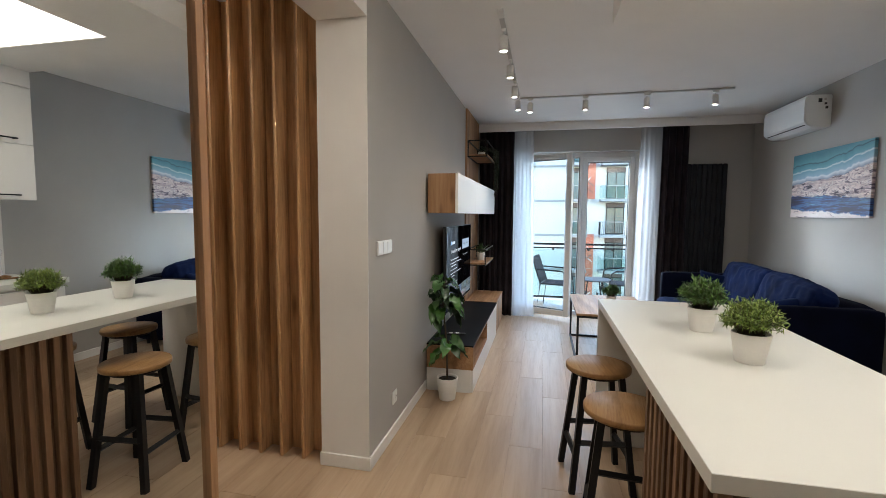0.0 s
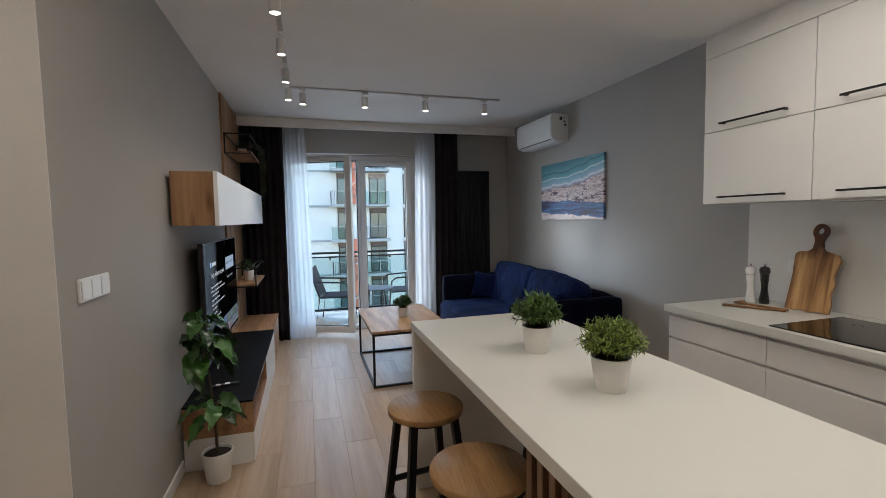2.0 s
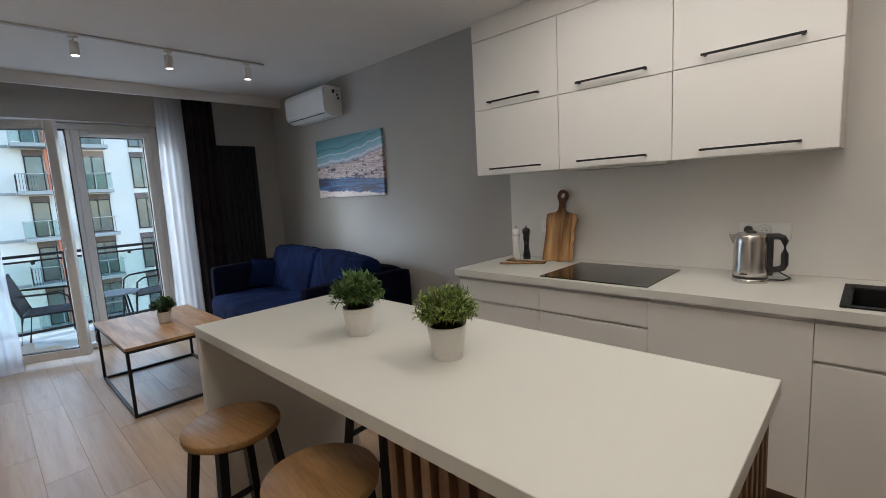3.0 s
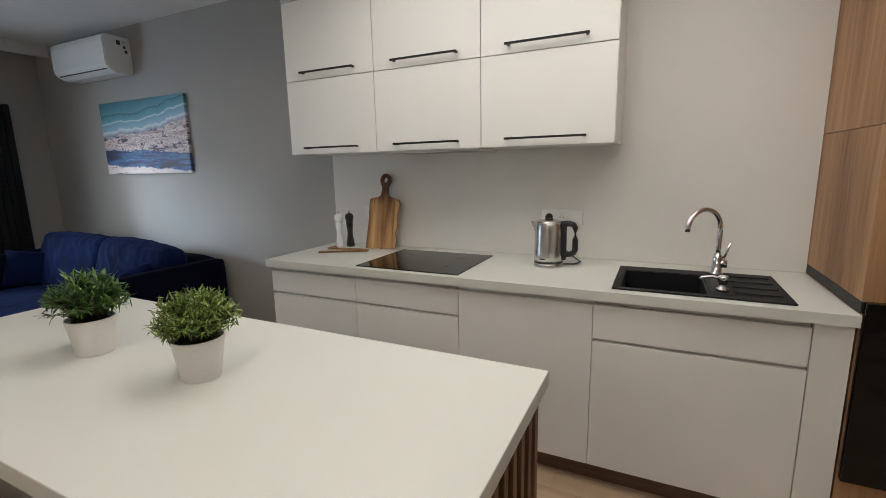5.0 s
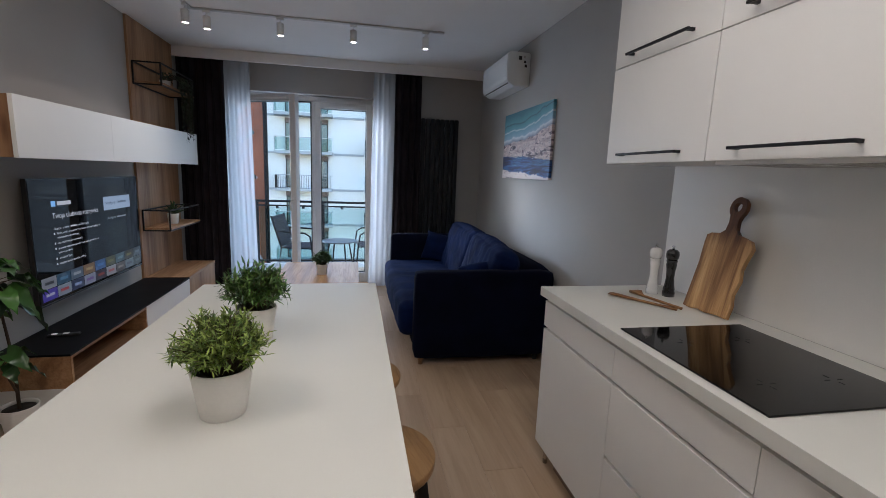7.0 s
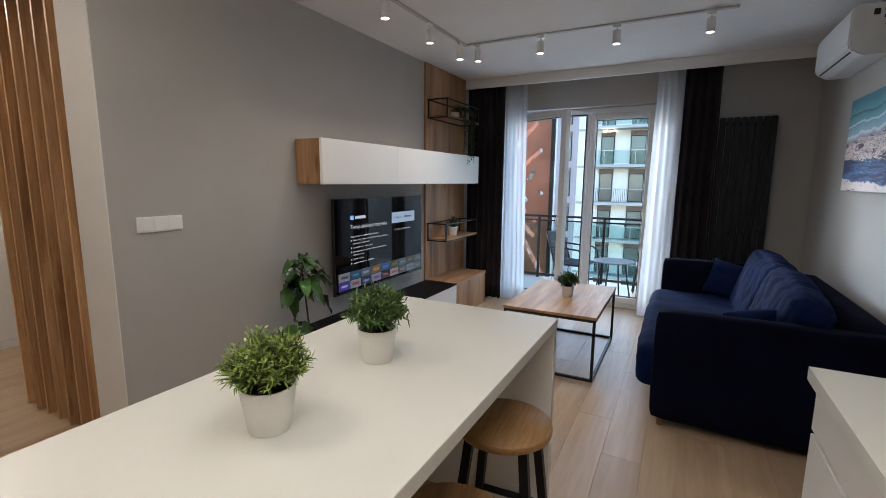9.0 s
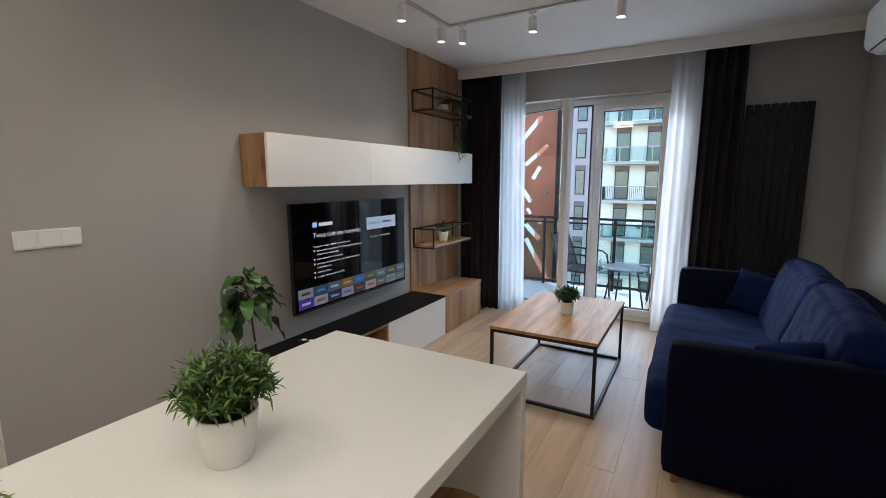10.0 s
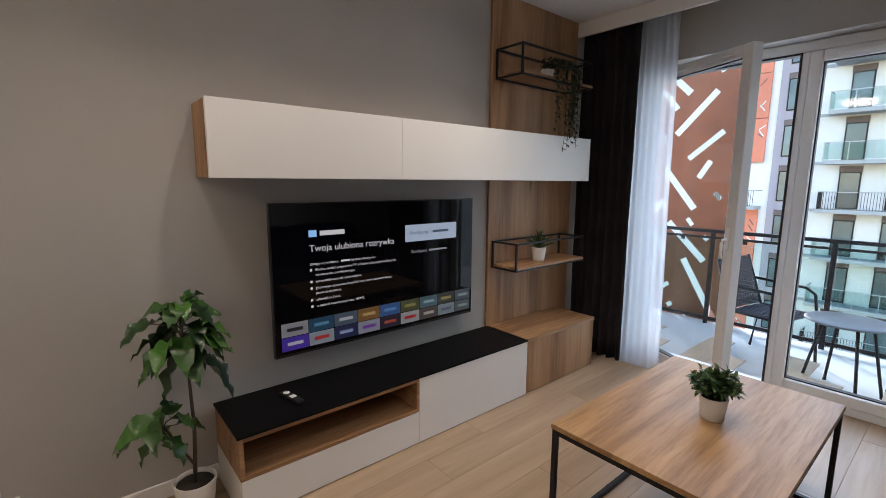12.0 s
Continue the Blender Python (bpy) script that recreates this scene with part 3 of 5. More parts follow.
# the open leaf, hinged on the far side of the frame
leaf = thing("balcony_door_leaf", (0.492, 7.758, 0), "white glazed balcony door leaf standing ajar", "balcony door")
ORIGIN[leaf] = Vector((0, 0, 0))
LW = 0.885
bm = bmesh.new()
for a in ((0.0, 0.075, 0.06, 2.235), (LW - 0.075, LW, 0.06, 2.235), (0.0755, LW - 0.0755, 2.16, 2.235), (0.0755, LW - 0.0755, 0.06, 0.135)):
    box(bm, a[0], a[1], -0.075, 0.0, a[2], a[3], bevel=0.006)
lf = part("leaf_frame", bm, M["pvc"], leaf)
bm = bmesh.new()
for a in ((0.0755, 0.083, 0.1355, 2.1595), (LW - 0.083, LW - 0.0755, 0.1355, 2.1595), (0.0835, LW - 0.0835, 2.152, 2.1595), (0.0835, LW - 0.0835, 0.1355, 0.143)):
    box(bm, a[0], a[1], -0.06, -0.02, a[2], a[3])
part("gasket", bm, M["gasket"], leaf)
pane = part("pane", bx(0.077, LW - 0.077, -0.044, -0.036, 0.137, 2.158), M["glass"], leaf)
pane.visible_shadow = False
part("trickle_vent", bx(0.12, LW - 0.1, -0.098, -0.0755, 2.178, 2.214, bevel=0.01, seg=3), M["pvc"], leaf)
bm = bx(LW - 0.055, LW - 0.027, -0.084, -0.0755, 1.0, 1.14, bevel=0.004)
handle = part("handle", bm, M["pvc"], leaf, "white lever handle")
part("lever", tube(bmesh.new(), [(LW - 0.041, -0.082, 1.07), (LW - 0.041, -0.115, 1.07), (LW - 0.042, -0.12, 1.05), (LW - 0.042, -0.12, 0.95)], 0.009), M["pvc"], handle)
leaf.matrix_basis = pose(0.492, 7.758, 0, 0, 0, -26)

# ---- curtains ----


def curtain(name, x0, x1, y, z0, z1, folds, amp, material, label, flare=0.0, lean=0.0, seed=1, group=""):
    """Hanging cloth in uneven pleats, 3 mm thick."""
    rnd = random.Random(seed)
    n, rows = folds * 10, 14
    ph = [rnd.uniform(0.6, 1.4) for _ in range(folds + 2)]
    bm = bmesh.new()
    sheets = []
    for side in (0.0, 0.003):
        grid = []
        for j in range(rows + 1):
            v = j / rows
            row = []
            for i in range(n + 1):
                u = i / n
                k = u * folds
                a = ph[int(k)] * (1 - (k % 1)) + ph[int(k) + 1] * (k % 1)
                w = math.sin(2 * math.pi * k + 0.5 * math.sin(3 * v + seed)) * amp * a * (0.65 + 0.35 * v)
                w += 0.012 * noise.noise(Vector((u * 5, v * 3, seed)))
                x = x0 + (x1 - x0) * u + flare * v * (u - 0.5) + lean * v + 0.006 * noise.noise(Vector((u * 9, v * 2, seed + 7)))
                row.append(bm.verts.new((x, y + w + side, z1 + (z0 - z1) * v)))
            grid.append(row)
        sheets.append(grid)
        for j in range(rows):
            for i in range(n):
                bm.faces.new((grid[j][i], grid[j][i + 1], grid[j + 1][i + 1], grid[j + 1][i])).smooth = True
    a, b = sheets
    for j in range(rows):
        for i in (0, n):
            bm.faces.new((a[j][i], a[j + 1][i], b[j + 1][i], b[j][i]))
    for i in range(n):
        for j in (0, rows):
            bm.faces.new((a[j][i], a[j][i + 1], b[j][i + 1], b[j][i]))
    ob = thing(name, ((x0 + x1) / 2, y, z0), label, "curtain", group)
    part("cloth", bm, material, ob)
    part("heading_tape", bx(x0, x1, y - 0.004, y + 0.007, z1 + 0.0005, z1 + 0.0085), material, ob)
    return ob


curtain("drape", 0.03, 0.5, 7.445, 0.012, 2.62, 6, 0.035, M["drape"], "charcoal floor-length drape beside the oak panel", 0.0, 0.0, 3, "drapes")
curtain("drape", 2.36, 2.67, 7.445, 0.012, 2.62, 4, 0.035, M["drape"], "charcoal floor-length drape beside the radiator", 0.02, 0.0, 5, "drapes")
curtain("sheer_curtain", 0.47, 0.755, 7.455, 0.012, 2.62, 6, 0.0034, M["sheer"], "white voile curtain drawn aside from the balcony door", 0.06, 0.02, 2, "sheer curtains")
curtain("sheer_curtain", 2.12, 2.385, 7.5, 0.012, 2.62, 5, 0.0022, M["sheer"], "white voile curtain beside the fixed window", 0.06, -0.02, 8, "sheer curtains")
t = thing("curtain_rail", (1.5, 7.5, CEIL), "white double curtain rail behind the pelmet", "curtain rail")
part("rail", bx(0.02, 2.72, 7.46, 7.475, CEIL - 0.016, CEIL - 0.001), M["white_plastic"], t)
part("rail", bx(0.02, 2.72, 7.53, 7.545, CEIL - 0.016, CEIL - 0.001), M["white_plastic"], t)

# ---- radiator ----
t = thing("radiator", (2.92, 7.55, 0.25), "tall anthracite radiator of flat vertical tubes on the wall", "radiator")
for i in range(8):
    x = 2.685 + i * 0.0585
    part("radiator_tube", bx(x, x + 0.052, 7.5, 7.535, 0.25, 2.08, bevel=0.006, seg=2), M["anthracite"], t)
for z in (0.3, 2.0):
    part("manifold", bx(2.69, 3.148, 7.5355, 7.565, z, z + 0.035, bevel=0.004), M["anthracite"], t)
    part("bracket", bx(2.9, 2.93, 7.5655, WY, z + 0.005, z + 0.03), M["anthracite"], t)

# ---- kitchen ----
KX = 2.822
SPL = WX - 0.012
solid("backsplash", bx(SPL, WX - 0.0005, 1.292, 3.965, 0.906, LOW - 0.001), M["splash"], "pale laminate kitchen backsplash", "backsplash")


def base_unit(y0, y1, fronts, label, top=0.862):
    """A floor unit: body, recessed channel under the worktop, and its drawer or door fronts."""
    u = thing("base_cabinet", (3.15, (y0 + y1) / 2, 0.1), label, "kitchen cabinet", "kitchen base units")
    part("body", bx(KX + 0.021, SPL - 0.004, y0 + 0.0008, y1 - 0.0008, 0.1, top), M["white_front"], u)
    for y in (y0 + 0.05, y1 - 0.05):
        x = 2.862 if y > 3.85 else 2.93
        part("leg", frustum(bmesh.new(), (x, y, 0), (x, y, 0.0995), 0.012, 0.014, 14), M["steel"], u, "short steel leg")
    for name, z0, z1 in fronts:
        f = part(name, bx(KX, KX + 0.019, y0 + 0.0012, y1 - 0.0012, z0, z1, bevel=0.001), M["white_front"], u)
        if name == "drawer_front" or z1 < 0.8:
            part("finger_channel", bx(KX + 0.019, KX + 0.0208, y0 + 0.002, y1 - 0.002, z1 + 0.001, z1 + 0.0135), M["channel"], f)
    return u


base_unit(3.347, 3.95, [("drawer_front", 0.716, 0.84), ("door", 0.104, 0.701)], "white matt floor unit with drawer over a door")
base_unit(2.75, 3.347, [("drawer_front", 0.716, 0.84), ("drawer_front", 0.419, 0.701), ("drawer_front", 0.104, 0.404)], "white matt floor unit with three drawers under the hob")
base_unit(2.137, 2.75, [("door", 0.104, 0.84)], "white matt floor unit with one tall door")
base_unit(1.41, 2.137, [("drawer_front", 0.695, 0.84), ("door", 0.104, 0.68)], "white matt sink unit with wide door", 0.73)
t = thing("filler_panel", (2.83, 1.39, 0.1), "narrow white filler panel beside the tall unit", "filler panel")
part("panel", bx(KX - 0.004, KX + 0.016, 1.3, 1.408, 0.1, 0.862), M["white_front"], t)
t = thing("plinth", (2.9, 2.6, 0), "brown wood-grain plinth below the floor units", "plinth")
part("board", bx(2.88, 2.896, 1.295, 3.84, 0.0, 0.098), M["plinth"], t)
# the worktop has a cut-out for the sink bowl
wt = thing("worktop", (3.13, 2.6, 0.865), "long white kitchen worktop with square edge", "worktop")
bm = bmesh.new()
for a in ((2.80, SPL - 0.001, 2.06, 3.968), (2.80, SPL - 0.001, 1.293, 1.72), (2.80, 2.875, 1.72, 2.06), (3.235, SPL - 0.001, 1.72, 2.06)):
    box(bm, a[0], a[1], a[2], a[3], 0.864, 0.905)
part("slab", bm, M["worktop"], wt)

hobt = thing("induction_hob", (3.09, 3.05, 0.905), "black glass induction hob set on the worktop", "hob")
part("glass_plate", bx(2.838, 3.34, 2.757, 3.352, 0.9052, 0.911, bevel=0.002), M["hob"], hobt)
for cy, cx, r in ((2.9, 2.98, 0.09), (3.2, 2.98, 0.075), (2.9, 3.2, 0.075), (3.2, 3.2, 0.09)):
    bm = bmesh.new()
    for a in range(4):
        th = a * math.pi / 2
        d = Vector((math.cos(th), math.sin(th), 0))
        s = Vector((-d.y, d.x, 0)) * 0.0015
        p = Vector((cx, cy, 0.9114))
        vs = [bm.verts.new(p + d * 0.012 + s), bm.verts.new(p + d * 0.03 + s), bm.verts.new(p + d * 0.03 - s), bm.verts.new(p + d * 0.012 - s)]
        bm.faces.new(vs)
    part("zone_mark", bm, M["anthracite"], hobt)

sk = thing("sink", (3.07, 1.76, 0.905), "black composite sink with drainer", "sink")
bm = bmesh.new()
for a in ((2.853, 3.30, 2.047, 2.072), (2.853, 2.882, 1.7201, 2.0469), (3.217, 3.30, 1.7201, 2.0469), (2.853, 3.30, 1.45, 1.72)):
    box(bm, a[0], a[1], a[2], a[3], 0.9055, 0.913, bevel=0.002)
rim = part("rim", bm, M["sink"], sk)
bm = bmesh.new()
for a in ((2.8825, 3.2165, 1.722, 1.728, 0.74), (2.8825, 3.2165, 2.04, 2.0465, 0.74), (2.8825, 2.889, 1.7285, 2.0395, 0.74), (3.21, 3.2165, 1.7285, 2.0395, 0.74)):
    box(bm, a[0], a[1], a[2], a[3], a[4], 0.91)
box(bm, 2.8895, 3.2095, 1.7285, 2.0395, 0.735, 0.745)
part("bowl", bm, M["sink"], sk)
for i in range(4):
    x = 2.93 + i * 0.095
    part("drainer_ridge", bx(x, x + 0.05, 1.475, 1.63, 0.9131, 0.9175, bevel=0.002), M["sink"], sk)
t = thing("kitchen_tap", (3.25, 1.665, 0.913), "chrome swan-neck mixer tap behind the sink", "tap")
bm = lathe(bmesh.new(), (3.25, 1.665, 0.913), [(0.027, 0), (0.027, 0.008), (0.021, 0.012), (0.021, 0.075), (0.018, 0.085), (0.013, 0.1)], 24)
body = part("body", bm, M["chrome"], t)
pts = [(3.25, 1.665, 1.0)] + [(3.25, 1.665, 1.0 + 0.03 * k) for k in range(1, 5)]
for k in range(13):
    a = math.pi * k / 13 * 1.12
    d = 0.085 * (1 - math.cos(a))
    pts.append((3.25 - d * 0.62, 1.665 + d * 0.78, 1.125 + 0.085 * math.sin(a)))
part("spout", tube(bmesh.new(), pts, 0.0115, 14), M["chrome"], t)
bm = frustum(bmesh.new(), (3.25, 1.664, 0.965), (3.25, 1.628, 0.965), 0.019, 0.019, 18)
part("cartridge", bm, M["chrome"], t)
part("lever", tube(bmesh.new(), [(3.25, 1.645, 0.983), (3.245, 1.635, 1.01), (3.24, 1.622, 1.06)], 0.006, 10, 0.0045), M["chrome"], t, "chrome lever")
t = thing("soap_dispenser", (2.95, 1.672, 0.913), "chrome soap dispenser set in the sink rim", "soap dispenser")
part("base", lathe(bmesh.new(), (2.95, 1.672, 0.9132), [(0.022, 0), (0.022, 0.012), (0.014, 0.016), (0.014, 0.035), (0.018, 0.037), (0.018, 0.058), (0.015, 0.062)], 22), M["chrome"], t)
part("nozzle", tube(bmesh.new(), [(2.95, 1.672, 0.962), (2.955, 1.71, 0.968), (2.955, 1.745, 0.962), (2.955, 1.752, 0.952)], 0.006, 8), M["chrome"], t)

# wall units: three wide, two doors high
UX = 3.09
uy = [3.977, 3.352, 2.733, 2.107]
for i in range(3):
    y1, y0 = uy[i], uy[i + 1]
    u = thing("wall_cabinet", (3.28, (y0 + y1) / 2, 1.508), "white matt wall unit with two lift-up doors", "kitchen cabinet", "kitchen wall units")
    part("body", bx(UX + 0.0205, SPL - 0.001, y0 + 0.0006, y1 - 0.0006, 1.508, 2.372), M["white_front"], u)
    for z0, z1 in ((1.506, 1.929), (1.933, 2.368)):
        d = part("door", bx(UX, UX + 0.019, y0 + 0.0018, y1 - 0.0018, z0, z1, bevel=0.0012), M["white_front"], u)
        hc = (y0 + y1) / 2 - 0.005
        bm = bmesh.new()
        box(bm, UX - 0.036, UX - 0.026, hc - 0.19, hc + 0.19, z0 + 0.032, z0 + 0.042, bevel=0.0015)
        for s in (-0.178, 0.178):
            box(bm, UX - 0.0265, UX - 0.0003, hc + s - 0.006, hc + s + 0.006, z0 + 0.032, z0 + 0.042)
        part("handle", bm, M["black_metal"], d, "slim black bar handle")
t = thing("cabinet_filler", (3.1, 3.04, 2.375), "white filler board between wall units and ceiling", "filler panel")
part("board", bx(UX + 0.001, UX + 0.02, 2.108, 3.977, 2.3725, LOW - 0.001), M["white_front"], t)
part("side", bx(UX + 0.0205, SPL - 0.001, 3.96, 3.977, 2.3725, LOW - 0.001), M["white_front"], t)
part("side", bx(UX + 0.0205, SPL - 0.001, 2.108, 2.125, 2.3725, LOW - 0.001), M["white_front"], t)
t = thing("cooker_hood", (3.27, 3.04, 1.5), "slim built-in cooker hood under the wall unit", "cooker hood")
part("casing", bx(3.115, 3.42, 2.76, 3.33, 1.494, 1.5075, bevel=0.002), M["white_front"], t)
for k in range(2):
    bm = bmesh.new()
    for j in range(10):
        y = 2.79 + 0.27 * k + j * 0.024
        box(bm, 3.14, 3.37, y, y + 0.012, 1.4925, 1.4938)
    part("filter", bm, M["steel"], t, "steel filter grille")

# tall unit at the end of the run
t = thing("tall_cabinet", (3.14, 1.0, 0), "tall oak-veneered unit at the end of the worktop", "kitchen cabinet")
part("lower_side", bx(2.83, WX - 0.002, 0.68, 1.29, 0.0, 0.9), M["oak"], t)
part("upper_side", bx(2.83, WX - 0.002, 0.68, 1.29, 0.948, 1.52), M["oak"], t)
part("top_side", bx(2.83, WX - 0.002, 0.68, 1.29, 1.523, LOW - 0.002), M["oak"], t)
part("recess_strip", bx(2.826, WX - 0.004, 0.682, 1.291, 0.908, 0.947), M["black_metal"], t, "black recessed strip")
part("oven_front", bx(2.8, 2.829, 0.7, 1.285, 0.3, 0.95, bevel=0.003), M["hob"], t, "black glass appliance front")

# things on the worktop
t = thing("kettle", (3.21, 2.412, 0.905), "brushed steel kettle with black handle", "kettle")
kc = Vector((3.21, 2.412, 0.9055))
part("base", lathe(bmesh.new(), kc, [(0.074, 0), (0.075, 0.004), (0.074, 0.018), (0.071, 0.02)], 36), M["steel"], t, "steel power base")
part("ring", lathe(bmesh.new(), kc, [(0.071, 0.0202), (0.0725, 0.022), (0.0725, 0.028), (0.071, 0.03)], 36), M["black_plastic"], t)
part("body", lathe(bmesh.new(), kc, [(0.073, 0.0302), (0.073, 0.05), (0.069, 0.19), (0.067, 0.222), (0.064, 0.226)], 40), M["steel"], t)
lid = part("lid", lathe(bmesh.new(), kc, [(0.0635, 0.2262), (0.062, 0.231), (0.05, 0.235), (0.0, 0.236)], 36), M["steel"], t)
part("knob", lathe(bmesh.new(), kc + Vector((0, 0, 0.2362)), [(0.022, 0), (0.02, 0.006), (0.012, 0.009)], 20), M["black_plastic"], lid)
bm = bmesh.new()
sp = [(kc.x - 0.008, kc.y + 0.055, kc.z + 0.224), (kc.x + 0.008, kc.y + 0.055, kc.z + 0.224), (kc.x + 0.003, kc.y + 0.094, kc.z + 0.226), (kc.x - 0.003, kc.y + 0.094, kc.z + 0.226), (kc.x - 0.014, kc.y + 0.066, kc.z + 0.17), (kc.x + 0.014, kc.y + 0.066, kc.z + 0.17)]
v = [bm.verts.new(p) for p in sp]
for f in ((0, 1, 2, 3), (0, 3, 4), (1, 5, 2), (3, 2, 5, 4), (0, 4, 5, 1)):
    bm.faces.new([v[i] for i in f])
part("spout", bm, M["steel"], t)
bm = bmesh.new()
hp = [(0, -0.06, 0.218), (0, -0.105, 0.22), (0, -0.122, 0.214), (0, -0.13, 0.198), (0, -0.131, 0.14), (0, -0.131, 0.09), (0, -0.124, 0.074), (0, -0.108, 0.066), (0, -0.07, 0.06)]
tube(bm, [kc + Vector(p) for p in hp], 0.0145, 12)
box(bm, kc.x - 0.012, kc.x + 0.012, kc.y - 0.088, kc.y - 0.066, kc.z + 0.034, kc.z + 0.222, bevel=0.004)
part("handle", bm, M["black_plastic"], t, "black plastic handle")
part("maker_mark", bx(kc.x - 0.0745, kc.x - 0.0725, kc.y + 0.0, kc.y + 0.03, kc.z + 0.042, kc.z + 0.048), M["ink"], t)
part("cord", tube(bmesh.new(), [(3.24, 2.35, 0.912), (3.27, 2.29, 0.91), (3.33, 2.27, 0.911), (3.40, 2.33, 0.93), (3.43, 2.42, 1.0), (3.44, 2.462, 1.09), (3.44, 2.465, 1.12)], 0.0035, 6), M["black_plastic"], t)


def socket_plate(name, y0, y1, zc, sockets, x, facing, label):
    """A wall plate on a wall of constant x; facing is the sign of its outward x."""
    s = thing(name, (x, (y0 + y1) / 2, zc), label, "wall socket")
    a, b = sorted((x, x + facing * 0.009))
    part("plate", bx(a, b, y0, y1, zc - 0.04, zc + 0.04, bevel=0.002), M["white_plastic"], s)
    for y in sockets:
        c = Vector((x + facing * 0.0092, y, zc))
        part("socket_ring", frustum(bmesh.new(), c, c + Vector((facing * 0.003, 0, 0)), 0.03, 0.027, 24), M["white_plastic"], s)
        bm = frustum(bmesh.new(), c + Vector((facing * 0.0032, 0, 0)), c + Vector((facing * 0.0036, 0, 0)), 0.019, 0.019, 24)
        part("recess", bm, M["skirting"], s)
        for dy in (-0.0095, 0.0095):
            q = c + Vector((facing * 0.0038, dy, 0))
            part("pin_hole", frustum(bmesh.new(), q, q + Vector((facing * 0.0004, 0, 0)), 0.003, 0.003, 8), M["ink"], s)
        q = c + Vector((facing * 0.0038, 0, 0.01))
        part("earth_pin", frustum(bmesh.new(), q, q + Vector((facing * 0.008, 0, 0)), 0.0025, 0.002, 8), M["steel"], s)
    return s


s = socket_plate("socket_plate", 2.285, 2.505, 1.128, (2.395,), SPL, -1, "white double socket plate on the backsplash")
part("cover_flap", bx(SPL - 0.0125, SPL - 0.0092, 2.292, 2.362, 1.098, 1.158, bevel=0.001), M["white_plastic"], s)
t = thing("plug", (SPL - 0.02, 2.465, 1.13), "round black plug in the backsplash socket", "plug")
part("plug_body", frustum(bmesh.new(), (SPL - 0.0095, 2.465, 1.13), (SPL - 0.034, 2.465, 1.13), 0.021, 0.017, 20), M["black_plastic"], t)
socket_plate("socket_plate", 3.62, 3.71, 1.128, (3.665,), SPL, -1, "white socket plate behind the chopping board")

# chopping board leaning on the backsplash
t = thing("chopping_board", (3.33, 3.485, 0.906), "olive wood board with live edge and ring handle", "chopping board")
ORIGIN[t] = Vector((0, 0, 0))
bm = bmesh.new()
right = [(-0.118, 0.0), (-0.124, 0.05), (-0.112, 0.1), (-0.127, 0.155), (-0.116, 0.2), (-0.125, 0.24), (-0.139, 0.285), (-0.12, 0.315), (-0.085, 0.325), (-0.05, 0.332), (-0.03, 0.35), (-0.024, 0.385), (-0.03, 0.405)]
left = [(0.026, 0.4), (0.022, 0.38), (0.028, 0.345), (0.05, 0.33), (0.1, 0.326), (0.122, 0.315), (0.124, 0.28), (0.12, 0.2), (0.125, 0.12), (0.13, 0.05), (0.134, 0.0), (0.09, -0.004), (0.05, 0.004), (0.0, -0.003), (-0.06, 0.003)]
out = right + [(0.044 * math.cos(a) - 0.002, 0.44 + 0.044 * math.sin(a)) for a in [math.radians(q) for q in range(230, -52, -20)]] + left
out = [(0.83 * (0.13 - p[0]) - 0.13, p[1]) for p in out]
hole = [(0.017 * math.cos(2 * math.pi * i / 16) - 0.021, 0.443 + 0.019 * math.sin(2 * math.pi * i / 16)) for i in range(16)]
for ring in (out, hole):
    vs = [bm.verts.new((p[0], 0.0, p[1])) for p in ring]
    for i in range(len(vs)):
        bm.edges.new((vs[i], vs[(i + 1) % len(vs)]))
bmesh.ops.triangle_fill(bm, use_beauty=True, edges=bm.edges[:])
ext = bmesh.ops.extrude_face_region(bm, geom=bm.faces[:])
for e in ext["geom"]:
    if isinstance(e, bmesh.types.BMVert):
        e.co.y += 0.02
part("board", bm, M["board"], t)
t.matrix_basis = pose(3.318, 3.486, 0.9105, -13, 0, -90 + 5)


def mill(x, y, material, label):
    m = thing("pepper_mill" if material is M["pepper"] else "salt_mill", (x, y, 0.905), label, "mill", "salt and pepper mills")
    prof = [(0.027, 0), (0.0275, 0.02), (0.024, 0.028), (0.026, 0.034), (0.021, 0.055), (0.0175, 0.09), (0.0195, 0.125), (0.0235, 0.15), (0.021, 0.158), (0.024, 0.164), (0.024, 0.17)]
    part("body", lathe(bmesh.new(), (x, y, 0.9055), prof, 28), material, m)
    part("head", lathe(bmesh.new(), (x, y, 0.9055), [(0.02, 0.1702), (0.0265, 0.18), (0.0285, 0.195), (0.0265, 0.21), (0.018, 0.219), (0.012, 0.221)], 28), material, m)
    part("knob", lathe(bmesh.new(), (x, y, 0.9055), [(0.006, 0.2212), (0.005, 0.228), (0.007, 0.234), (0.004, 0.239)], 16), M["chrome"], m)


mill(3.295, 3.815, M["salt"], "glossy white turned salt mill")
mill(3.345, 3.765, M["pepper"], "glossy black turned pepper mill")


